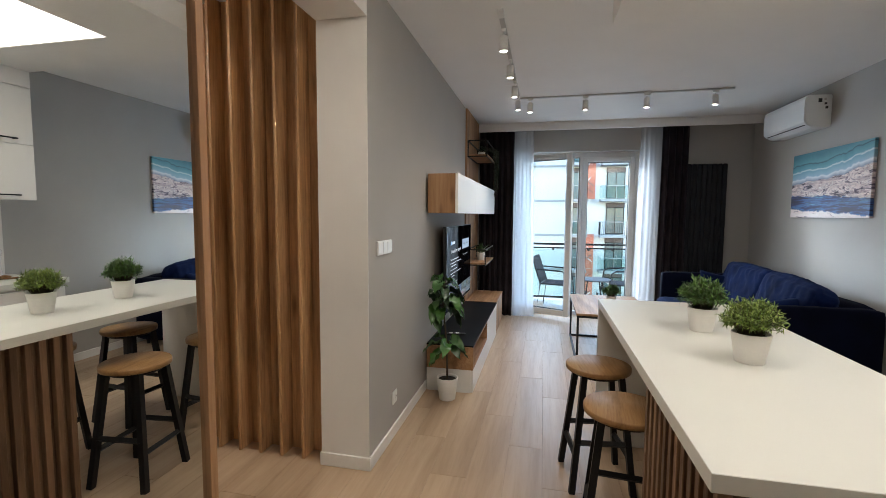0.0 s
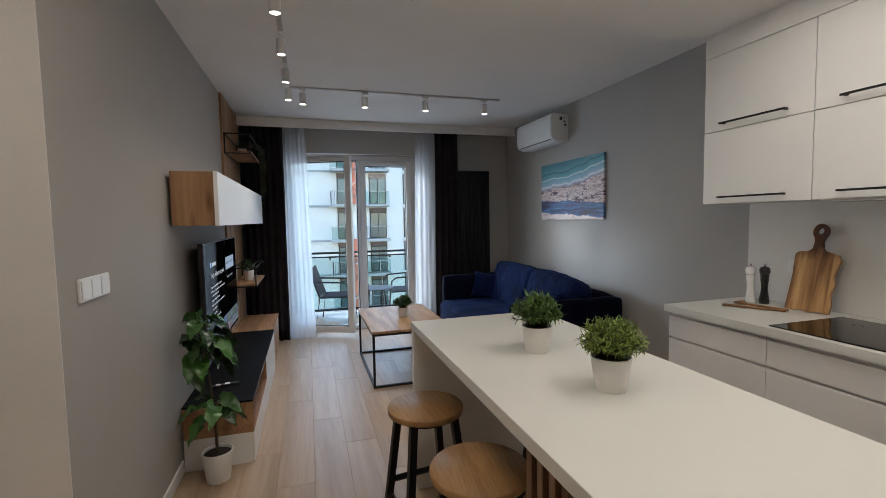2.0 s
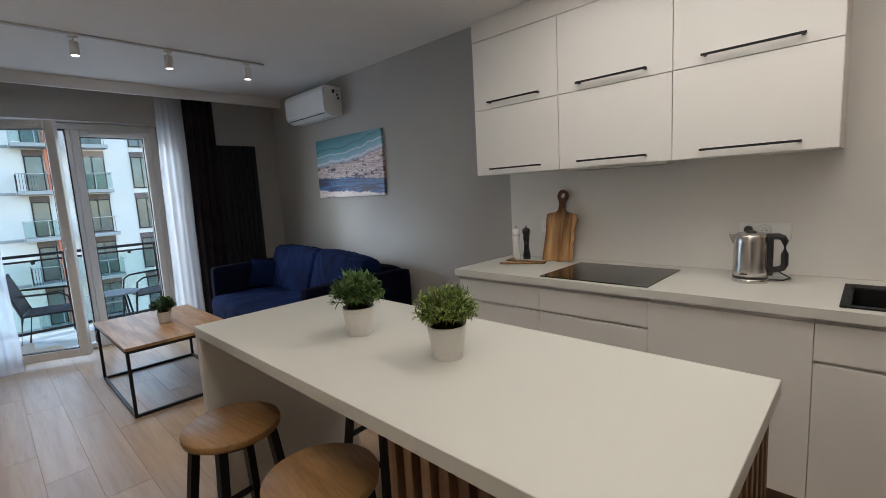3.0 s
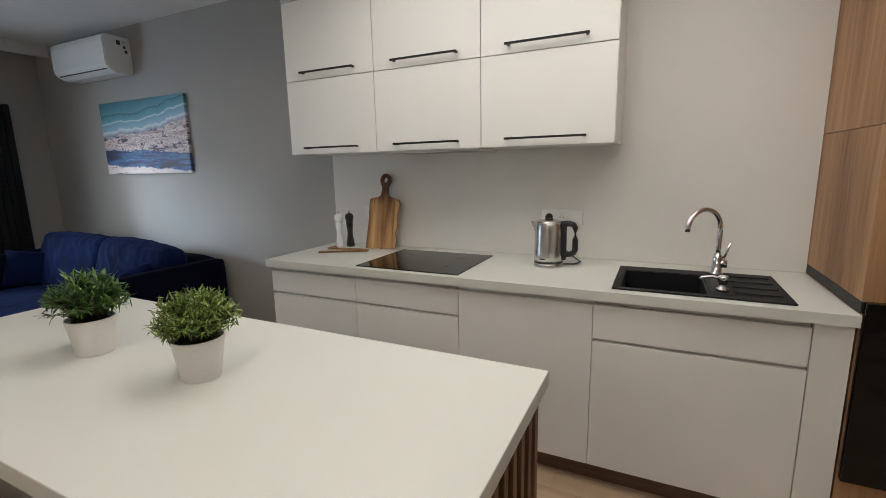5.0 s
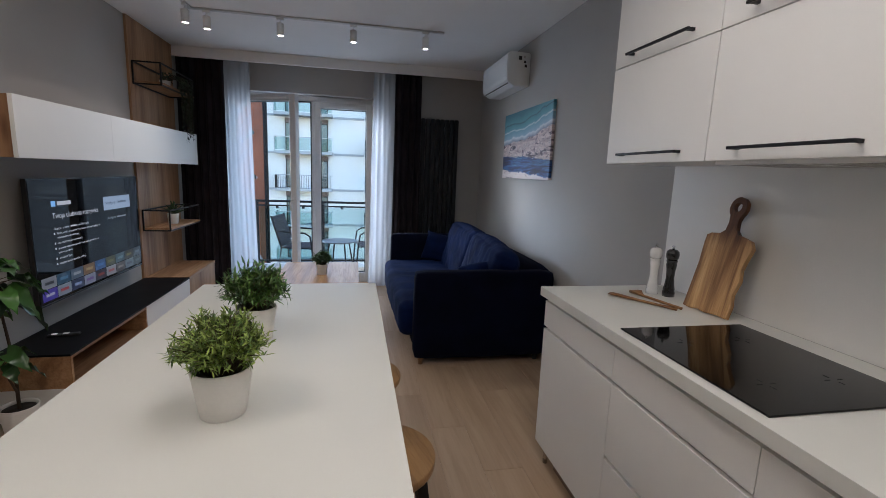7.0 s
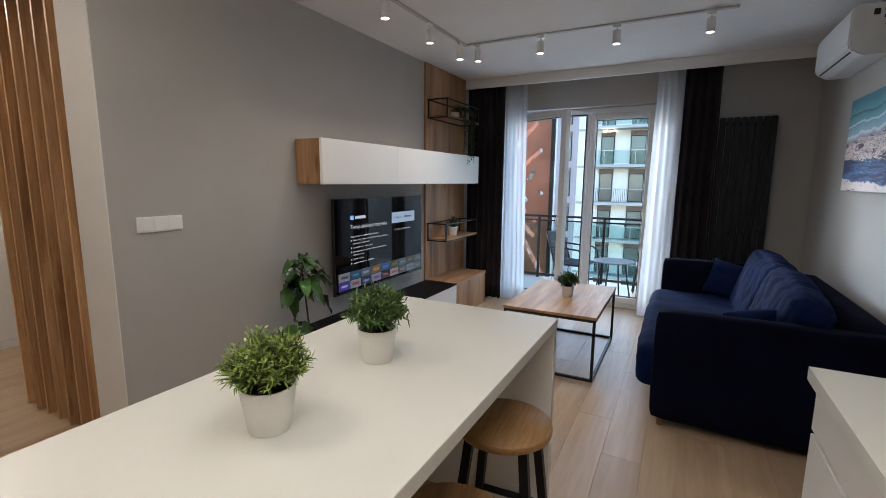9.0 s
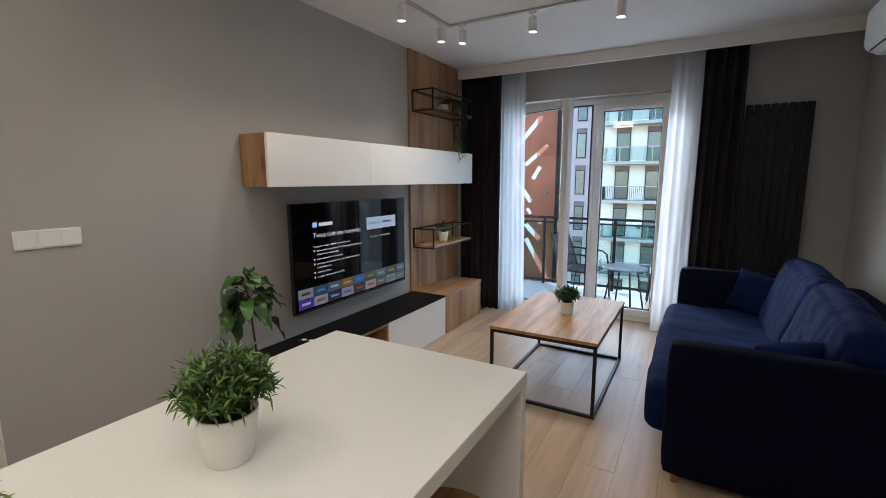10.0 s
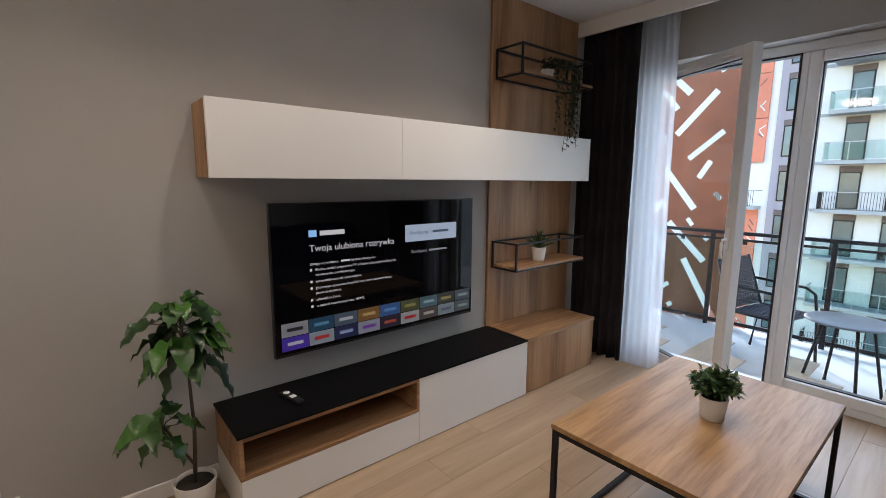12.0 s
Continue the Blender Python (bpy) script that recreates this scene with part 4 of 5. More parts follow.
def wooden_tool(name, a, b, bowl, label):
    """A spoon or spatula lying from its head at a to the handle's end at b."""
    u = thing(name, ((a[0] + b[0]) / 2, (a[1] + b[1]) / 2, 0.905), label, "cooking spoon", "wooden utensils")
    A, B = Vector((*a, 0.912)), Vector((*b, 0.9115))
    d = (B - A).normalized()
    s = Vector((-d.y, d.x, 0))
    L = (B - A).length
    bm = bmesh.new()
    rings = []
    for k in range(15):
        q = k / 14
        if bowl:
            w = 0.03 * math.sin(math.pi * min(1, q / 0.26) * 0.9 + 0.22) if q < 0.26 else 0.0055 + 0.002 * q
        else:
            w = 0.009 + 0.016 * max(0, 1 - q / 0.4) ** 0.6 if q < 0.4 else 0.0085 - 0.001 * q
        w = max(w, 0.0045)
        dip = 0.014 * math.sin(math.pi * q / 0.26) if bowl and q < 0.26 else 0.0
        p = A + d * L * q
        th = 0.0055
        rings.append([bm.verts.new(p + s * w * c + Vector((0, 0, z))) for c, z in ((-1, 0.001 + dip), (-0.6, th + dip * 0.25), (0, th - dip * 0.3 + 0.001), (0.6, th + dip * 0.25), (1, 0.001 + dip), (0, -th))])
    for r0, r1 in zip(rings, rings[1:]):
        for i in range(6):
            bm.faces.new((r0[i], r0[(i + 1) % 6], r1[(i + 1) % 6], r1[i])).smooth = True
    bm.faces.new(rings[0][::-1])
    bm.faces.new(rings[-1])
    part("body", bm, M["spoon"], u)


wooden_tool("wooden_spatula", (3.07, 3.80), (3.215, 3.54), False, "flat olive wood spatula on the worktop")
wooden_tool("wooden_spoon", (3.19, 3.83), (3.245, 3.55), True, "olive wood spoon lying on the worktop")

# ---- island ----
isl = thing("kitchen_island", (1.63, 3.1, 0), "kitchen island with white top and brown slatted base", "kitchen island")
part("top", bx(1.25, 2.005, 2.14, 4.07, 0.864, 0.905, bevel=0.0015), M["worktop"], isl, "thick white worktop")
part("end_panel", bx(1.252, 2.003, 4.03, 4.068, 0.0, 0.8636, bevel=0.001), M["white_front"], isl, "white full-height end panel")
part("body", bx(1.294, 1.962, 2.185, 2.79, 0.0, 0.8636), M["slat_dark"], isl, "brown cabinet body")
part("plinth_board", bx(1.3, 1.955, 2.7905, 2.805, 0.0, 0.8636), M["white_front"], isl)
for k in range(11):
    y = 2.205 + k * 0.0565
    part("slat", bx(1.268, 1.2935, y, y + 0.028, 0.0, 0.862, bevel=0.0015), M["slat_dark"], isl)
    part("slat", bx(1.9625, 1.987, y, y + 0.028, 0.0, 0.862, bevel=0.0015), M["slat_dark"], isl)
for k in range(12):
    x = 1.27 + k * 0.0625
    part("slat", bx(x, x + 0.028, 2.16, 2.1845, 0.0, 0.862, bevel=0.0015), M["slat_dark"], isl)


def bar_stool():
    s = new("bar_stool")
    ORIGIN[s] = Vector((0, 0, 0))
    tagged(s, "round oak-topped bar stool with black metal legs", "bar stool", "bar stools at the island")
    part("seat", lathe(bmesh.new(), (0, 0, 0), [(0.155, 0.6), (0.164, 0.604), (0.166, 0.612), (0.166, 0.624), (0.163, 0.63), (0.0, 0.6305)], 48), M["seat_oak"], s, "round oak seat")
    part("ring", lathe(bmesh.new(), (0, 0, 0), [(0.11, 0.58), (0.125, 0.58), (0.125, 0.5998), (0.11, 0.5998)], 32), M["black_metal"], s)
    foot, topr = 0.152, 0.092
    for sx in (-1, 1):
        for sy in (-1, 1):
            bm = frustum(bmesh.new(), (sx * foot, sy * foot, 0.0), (sx * topr, sy * topr, 0.5995), 0.021, 0.021, 4)
            part("leg", bm, M["black_metal"], s)

    def at(z):
        return foot + (topr - foot) * z / 0.6

    for z, sides in ((0.19, "y"), (0.255, "x")):
        for sg in (-1, 1):
            a = at(z)
            p, q = ((-a, sg * a, z), (a, sg * a, z)) if sides == "x" else ((sg * a, -a, z), (sg * a, a, z))
            part("footrest", frustum(bmesh.new(), p, q, 0.016, 0.016, 4), M["black_metal"], s)
    return s


stool = bar_stool()
stool.matrix_basis = pose(1.212, 3.64, 0, 0, 0, 8)
for x, y, r in ((1.258, 3.108, -6), (1.925, 3.68, 4), (1.975, 3.152, 15)):
    copy_thing(stool, pose(x, y, 0, 0, 0, r))

# ---- television wall ----
solid("wall_panel", bx(0.0004, 0.02, 6.415, 7.369, 0.0, CEIL - 0.001), M["oak"], "full-height oak veneer wall panel", "wall panel")
t = thing("wall_unit", (0.13, 5.93, 1.427), "long wall-hung unit, oak body with white fronts", "wall unit")
part("body", bx(0.0205, 0.24, 4.612, 7.24, 1.429, 1.735, bevel=0.001), M["oak"], t, "oak veneered body")
part("door", bx(0.2405, 0.262, 4.61, 5.5252, 1.427, 1.737, bevel=0.001), M["white_front"], t)
part("door", bx(0.2405, 0.262, 5.5265, 7.243, 1.427, 1.737, bevel=0.001), M["white_front"], t)

t = thing("tv_bench", (0.2, 5.5, 0), "low media bench, white and oak with black top", "media bench")
part("top", bx(0.0145, 0.395, 4.612, 6.428, 0.3745, 0.386, bevel=0.001), M["black_top"], t, "matt black top")
part("base", bx(0.0145, 0.372, 4.634, 5.517, 0.0, 0.186), M["white_front"], t)
part("side_base", bx(0.0145, 0.372, 4.618, 4.6335, 0.0, 0.186), M["white_front"], t)
part("front", bx(0.3725, 0.392, 4.62, 5.5345, 0.006, 0.184, bevel=0.0006), M["white_front"], t, "white drawer front")
for a in ((0.392, 4.618, 4.636, 0.1865, 0.374), (0.392, 4.6362, 5.518, 0.1865, 0.203), (0.392, 4.6362, 5.518, 0.357, 0.374), (0.392, 5.5185, 5.534, 0.1865, 0.374), (0.026, 4.6362, 5.518, 0.2032, 0.3568)):
    part("niche_board", bx(0.0145, *a), M["oak_y"], t, "oak board of the open niche")
part("carcass", bx(0.0145, 0.372, 5.5345, 6.428, 0.0, 0.374), M["white_front"], t)
part("front", bx(0.3725, 0.392, 5.5357, 6.427, 0.006, 0.373, bevel=0.0006), M["white_front"], t, "white flap front")
t = thing("low_cabinet", (0.2, 6.82, 0), "low oak cabinet beside the media bench", "cabinet")
part("body", bx(0.0205, 0.366, 6.431, 7.225, 0.0, 0.366), M["oak"], t)
part("top", bx(0.0205, 0.39, 6.4305, 7.228, 0.3665, 0.389, bevel=0.001), M["oak_y"], t)
part("door", bx(0.3665, 0.386, 6.432, 7.224, 0.006, 0.364, bevel=0.001), M["oak"], t)


def wire_shelf(z, label):
    s = thing("wall_shelf", (0.02, 6.85, z), label, "wall shelf", "wire-framed wall shelves")
    y0, y1, x0, x1, h, r = 6.452, 7.24, 0.0206, 0.252, 0.195, 0.006
    for y in (y0, y1 - 2 * r):
        for x in (x0, x1 - 2 * r):
            part("post", bx(x, x + 2 * r, y, y + 2 * r, z, z + h), M["black_metal"], s)
    for zz in (z, z + h - 2 * r):
        for x in (x0, x1 - 2 * r):
            part("rod", bx(x, x + 2 * r, y0 + 2 * r + 0.0004, y1 - 2 * r - 0.0004, zz, zz + 2 * r), M["black_metal"], s)
        for y in (y0, y1 - 2 * r):
            part("rod", bx(x0 + 2 * r + 0.0004, x1 - 2 * r - 0.0004, y, y + 2 * r, zz, zz + 2 * r), M["black_metal"], s)
    part("shelf_board", bx(x0 + 0.002, x1 + 0.004, y0 + 0.014, y1 + 0.0, z + 0.0125, z + 0.03, bevel=0.001), M["oak_y"], s, "oak shelf board")


wire_shelf(2.093, "black wire-framed shelf with oak board, high up")
wire_shelf(0.812, "black wire-framed shelf with oak board over the cabinet")

# television: y grows to the right on the screen
tv = thing("television", (0.06, 5.525, 0.56), "large flat television on the wall showing a setup menu", "television")
TX, TY0, TY1, TZ0, TZ1 = 0.115, 4.878, 6.172, 0.56, 1.313
part("casing", bx(TX - 0.03, TX - 0.002, TY0, TY1, TZ0, TZ1, bevel=0.002), M["tv_case"], tv)
part("back_box", bx(0.03, TX - 0.0305, TY0 + 0.25, TY1 - 0.25, TZ0 + 0.06, TZ1 - 0.25, bevel=0.005), M["tv_case"], tv)
part("wall_bracket", bx(0.0005, 0.0295, 5.3, 5.75, 0.8, 1.05), M["black_metal"], tv)
part("screen", bx(TX - 0.0015, TX, TY0 + 0.006, TY1 - 0.006, TZ0 + 0.014, TZ1 - 0.006), M["tv_black"], tv, "glossy dark screen")
SW, SH = TY1 - TY0, TZ1 - TZ0


def on_screen(name, u0, u1, v0, v1, material, lift=0.0006):
    return part(name, bx(TX + 0.0001, TX + lift, TY0 + SW * u0, TY0 + SW * u1, TZ1 - SH * v1, TZ1 - SH * v0), material, tv)


def written(name, text, u, v, size, material):
    c = bpy.data.curves.new(name, "FONT")
    c.body, c.size, c.extrude = text, size, 0.0002
    c.materials.append(material)
    o = new(name, c)
    o.parent = tv
    o.matrix_basis = Matrix.Translation(Vector((TX + 0.0008, TY0 + SW * u, TZ1 - SH * v)) - ORIGIN[tv]) @ pose(0, 0, 0, 90, 0, 90)
    ORIGIN[o] = ORIGIN[tv]
    return o


written("heading", "Twoja ulubiona rozrywka", 0.145, 0.322, 0.0485, M["tv_white"])
on_screen("logo_square", 0.145, 0.177, 0.18, 0.225, glow("screen_logo_blue", (0.2, 0.45, 0.8), 0.12))
on_screen("logo_bar", 0.19, 0.295, 0.187, 0.219, M["tv_white"])
on_screen("button", 0.59, 0.89, 0.19, 0.32, M["tv_button"])
button_ink = glow("screen_button_text", (0.12, 0.2, 0.34), 0.03)
written("button_text", "Skonfiguruj", 0.612, 0.265, 0.03, button_ink)
on_screen("button_text", 0.745, 0.84, 0.243, 0.262, button_ink, 0.0012)
written("text_line", "Skonfiguruj", 0.62, 0.41, 0.026, M["tv_dim"])
on_screen("text_line", 0.725, 0.83, 0.393, 0.407, M["tv_dim"])
SMALL = 0.0185
written("text_line", "Zaloguj si\u0119 na konto", 0.145, 0.412, SMALL, M["tv_white"])
on_screen("text_bar", 0.277, 0.317, 0.398, 0.411, M["tv_white"])
written("text_line", "by mie\u0107 dost\u0119p do:", 0.322, 0.412, SMALL, M["tv_white"])
for v, dot, words in (
        (0.452, 1, "film\u00f3w, seriali i program\u00f3w TV z Twoich ulubionych aplikacji do"), (0.487, 0, "odtwarzania strumieniowego,"),
        (0.531, 1, "spersonalizowanych rekomendacji,"), (0.575, 1, "g\u0142osowego wyszukiwania tre\u015bci i sterowania telewizorem za"),
        (0.61, 0, "pomoc\u0105 asystenta,"), (0.655, 1, "telewizji na \u017cywo,"), (0.699, 1, "urz\u0105dze\u0144 zewn\u0119trznych (np. HDMI).")):
    written("text_line", words, 0.167, v, SMALL, M["tv_white"])
    if dot:
        on_screen("bullet", 0.145, 0.154, v - 0.016, v, M["tv_white"])
tile_top = [(0.42, 0.44, 0.5), (0.02, 0.1, 0.2), (0.1, 0.16, 0.24), (0.3, 0.16, 0.05), (0.05, 0.16, 0.45), (0.1, 0.11, 0.04), (0.1, 0.2, 0.26), (0.06, 0.06, 0.05), (0.1, 0.14, 0.18)]
tile_low = [(0.1, 0.05, 0.6), (0.4, 0.48, 0.58), (0.02, 0.03, 0.12), (0.4, 0.44, 0.58), (0.03, 0.02, 0.05), (0.5, 0.52, 0.56), (0.12, 0.1, 0.1), (0.3, 0.4, 0.46), (0.12, 0.16, 0.18)]
mark_top = [(0.02, 0.02, 0.03), (0.1, 0.3, 0.5), (0.5, 0.55, 0.6), (0.6, 0.4, 0.15), (0.1, 0.3, 0.7), (0.3, 0.3, 0.08), (0.3, 0.5, 0.55), (0.4, 0.35, 0.1), (0.3, 0.4, 0.45)]
mark_low = [(0.6, 0.6, 0.8), (0.6, 0.03, 0.03), (0.3, 0.4, 0.7), (0.2, 0.05, 0.4), (0.5, 0.08, 0.05), (0.55, 0.02, 0.02), (0.5, 0.45, 0.4), (0.1, 0.12, 0.2), (0.3, 0.4, 0.42)]
for k in range(9):
    u0, u1 = 0.025 + k * 0.1075, 0.025 + k * 0.1075 + 0.105
    for cols, marks, v0, v1 in ((tile_top, mark_top, 0.775, 0.866), (tile_low, mark_low, 0.87, 0.96)):
        on_screen("app_tile", u0, min(u1, 0.985), v0, v1, glow("screen_tile", cols[k], 0.03))
        on_screen("app_mark", u0 + 0.022, min(u1 - 0.022, 0.97), v0 + 0.034, v1 - 0.034, glow("screen_mark", marks[k], 0.042), 0.0012)

t = thing("remote_control", (0.222, 4.91, 0.386), "black remote control with white buttons", "remote control")
ORIGIN[t] = Vector((0, 0, 0))
part("body", bx(-0.08, 0.08, -0.02, 0.02, 0.0, 0.014, bevel=0.004, seg=2), M["black_plastic"], t)
part("ring", lathe(bmesh.new(), (-0.045, 0, 0.0141), [(0.008, 0), (0.016, 0), (0.016, 0.002), (0.008, 0.002)], 20), M["white_plastic"], t)
part("button_row", bx(-0.005, 0.025, -0.014, 0.014, 0.0141, 0.0158, bevel=0.0007), M["white_plastic"], t)
t.matrix_basis = pose(0.2, 4.915, 0.3862, 0, 0, 12)

# ---- switches and sockets on the grey wall ----
t = thing("light_switch", (0, 3.665, 1.223), "white triple light switch on the grey wall", "light switch")
part("plate", bx(0.0003, 0.009, 3.548, 3.783, 1.183, 1.263, bevel=0.002), M["white_plastic"], t)
for k in range(3):
    part("rocker", bx(0.0093, 0.013, 3.556 + 0.0755 * k, 3.624 + 0.0755 * k, 1.19, 1.256, bevel=0.0015), M["white_plastic"], t)
socket_plate("socket_plate", 3.803, 3.885, 0.25, (3.844,), 0.0003, 1, "white wall socket near the floor")

# ---- track lights ----
tr = thing("track_rail", (0.63, 6.07, CEIL), "white ceiling track bent in an L", "light track")
part("rail", bx(0.612, 0.642, 4.0, 6.055, CEIL - 0.014, CEIL - 0.0005), M["rail_shaded"], tr)
part("rail", bx(0.612, 2.66, 6.056, 6.086, CEIL - 0.014, CEIL - 0.0005), M["rail_shaded"], tr)
part("feed_box", bx(0.608, 0.646, 3.97, 4.06, CEIL - 0.02, CEIL - 0.0003), M["white_plastic"], tr)


def track_spot(x, y):
    s = thing("track_spot", (x, y, CEIL), "white cylindrical track spotlight switched on", "spotlight", "track spotlights")
    part("adapter", bx(x - 0.028 if y > 6 else x - 0.013, x + 0.028 if y > 6 else x + 0.013, y - 0.013 if y > 6 else y - 0.028, y + 0.013 if y > 6 else y + 0.028, CEIL - 0.034, CEIL - 0.0145, bevel=0.002), M["white_plastic"], s)
    part("stem", frustum(bmesh.new(), (x, y, CEIL - 0.0345), (x, y, 2.588), 0.005, 0.005, 10), M["white_plastic"], s)
    part("can", lathe(bmesh.new(), (x, y, 2.49), [(0.023, 0.006), (0.0275, 0.0), (0.0285, 0.002), (0.0285, 0.094), (0.026, 0.0975)], 24), M["white_plastic"], s)
    part("lens", frustum(bmesh.new(), (x, y, 2.4945), (x, y, 2.4958), 0.0225, 0.0225, 20), M["spot_glow"], s, "glowing lens")
    lamp = new("spot_lamp", bpy.data.lights.new("spot_lamp", "SPOT"))
    lamp.data.energy, lamp.data.spot_size, lamp.data.spot_blend, lamp.data.shadow_soft_size = SPOT_WATTS, radians(110), 0.8, 0.02
    lamp.data.color = (1.0, 0.93, 0.84)
    lamp.matrix_world = pose(x, y, 2.487)


for y in (4.25, 4.84, 5.43, 5.95):
    track_spot(0.627, y)
for x in (0.745, 1.3, 1.885, 2.5):
    track_spot(x, 6.071)

# ---- air conditioner and painting ----
t = thing("air_conditioner", (3.4, 6.45, 2.24), "white wall-mounted split air conditioner", "air conditioner")
bm = bmesh.new()
sec = [(WX - 0.001, 2.54), (3.285, 2.545), (3.262, 2.535), (3.25, 2.5), (3.25, 2.315), (3.262, 2.285), (3.33, 2.245), (WX - 0.001, 2.25)]
for ya, yb in ((6.06, 6.86),):
    A = [bm.verts.new((x, ya, z)) for x, z in sec]
    B = [bm.verts.new((x, yb, z)) for x, z in sec]
    for i in range(len(sec)):
        bm.faces.new((A[i], A[(i + 1) % len(sec)], B[(i + 1) % len(sec)], B[i]))
    bm.faces.new(A)
    bm.faces.new(B[::-1])
bmesh.ops.bevel(bm, geom=bm.edges[:], offset=0.008, segments=2, affect="EDGES")
part("housing", bm, M["white_plastic"], t)
bm = bmesh.new()
box(bm, -0.0015, 0.0015, -0.36, 0.36, -0.005, 0.005)
bmesh.ops.transform(bm, matrix=pose(3.277, 6.46, 2.275, 0, -58, 0), verts=bm.verts[:])
part("air_slot", bm, M["ink"], t, "dark air outlet slot")
for y, z, w, h, mt in ((0, 2.49, 0.03, 0.035, "ink"), (0.04, 2.5, 0.018, 0.02, "channel"), (0.045, 2.46, 0.02, 0.02, "ink"), (0.055, 2.425, 0.022, 0.025, "ink")):
    part("sticker", bx(3.37 + y - w / 2, 3.37 + y + w / 2, 6.0585, 6.0598, z - h / 2, z + h / 2), M[mt], t)
part("energy_label", bx(3.345, 3.44, 6.0592, 6.0599, 2.36, 2.52), M["white_plastic"], t, "white sticker")

t = thing("painting", (WX, 6.02, 1.41), "unframed canvas of teal sea, foam and rocks", "painting")
part("canvas", bx(WX - 0.026, WX - 0.001, 5.428, 6.607, 1.411, 2.045, bevel=0.002), M["canvas"], t)

# ---- sofa ----
sofa = thing("sofa", (2.9, 6.07, 0), "navy velvet two-seat sofa with slim arms", "sofa")
SY0, SY1 = 5.09, 7.05
part("base", soft_box(bmesh.new(), (2.90, (SY0 + SY1) / 2, 0.18), (1.08, SY1 - SY0 - 0.18, 0.24), 0.03, 8, 0.0), M["shaded_velvet"], sofa)
part("arm", soft_box(bmesh.new(), (2.875, SY0 + 0.06, 0.39), (1.07, 0.12, 0.66), 0.03, 12, 0.006, 0.003), M["shaded_velvet"], sofa, "slim padded arm")
part("arm", soft_box(bmesh.new(), (2.82, SY1 - 0.06, 0.405), (1.02, 0.12, 0.69), 0.03, 12, 0.006, 0.003), M["shaded_velvet"], sofa, "slim padded arm")
part("backrest", soft_box(bmesh.new(), (3.36, (SY0 + SY1) / 2, 0.42), (0.16, SY1 - SY0 - 0.245, 0.62), 0.05, 12, 0.01), M["shaded_velvet"], sofa)
part("seat_cushion", soft_box(bmesh.new(), (2.75, (SY0 + SY1) / 2, 0.33), (1.02, SY1 - SY0 - 0.25, 0.27), 0.06, 44, 0.012, 0.008, 5.0, 3.0, None, 0.006), M["velvet"], sofa, "one long seat cushion")
for yc, ln, sd, dip, zc in ((6.49, 0.9, 1.0, 0.5, 0.635), (5.63, 0.86, 9.0, 3.5, 0.615)):
    turn = Euler((radians(dip), radians(18), 0)).to_matrix()
    part("back_cushion", soft_box(bmesh.new(), (3.02, yc, zc), (0.2, ln, 0.5), 0.055, 44, 0.03, 0.01, 6.0, sd, turn, 0.011), M["velvet"], sofa, "plump creased back cushion")
for x in (2.40, 3.32):
    for y in (SY0 + 0.07, SY1 - 0.07):
        part("leg", frustum(bmesh.new(), (x, y, 0.0), (x, y, 0.072), 0.017, 0.023, 16), M["oak" if x < 3 else "black_plastic"], sofa, "tapered oak leg" if x < 3 else "black rear leg")


def throw_pillow(c, turn, label, size=0.4):
    p = thing("throw_pillow", c, label, "cushion", "sofa throw pillows")
    ORIGIN[p] = Vector((0, 0, 0))
    bm = bmesh.new()
    n = 16
    for side in (-1, 1):
        g = [[None] * (n + 1) for _ in range(n + 1)]
        for i in range(n + 1):
            for j in range(n + 1):
                a, b = i / n * 2 - 1, j / n * 2 - 1
                w = max(0, (1 - a ** 4) * (1 - b ** 4)) ** 0.6
                pin = 1 - 0.07 * (1 - abs(a) ** 2) * abs(b) ** 2 - 0.07 * (1 - abs(b) ** 2) * abs(a) ** 2
                g[i][j] = bm.verts.new((side * (0.004 + 0.065 * w * (1 + 0.2 * noise.noise(Vector((a * 2, b * 2, side + c[1]))))), a * size / 2 * pin, b * size / 2 * pin))
        for i in range(n):
            for j in range(n):
                bm.faces.new((g[i][j], g[i + 1][j], g[i + 1][j + 1], g[i][j + 1])).smooth = True
    bmesh.ops.remove_doubles(bm, verts=bm.verts[:], dist=0.0085)
    part("cover", bm, M["velvet"], p)
    p.matrix_basis = Matrix.Translation(c) @ turn


throw_pillow((2.82, 6.86, 0.61), pose(0, 0, 0, 0, 0, 60) @ pose(0, 0, 0, 0, 18, 0) @ pose(0, 0, 0, 9, 0, 0), "navy velvet throw pillow against the far sofa arm", 0.33)
throw_pillow((2.8, 5.335, 0.6), pose(0, 0, 0, 0, 0, 118) @ pose(0, 0, 0, 0, -28, 0) @ pose(0, 0, 0, -6, 0, 0), "navy velvet throw pillow slumped by the near arm", 0.34)

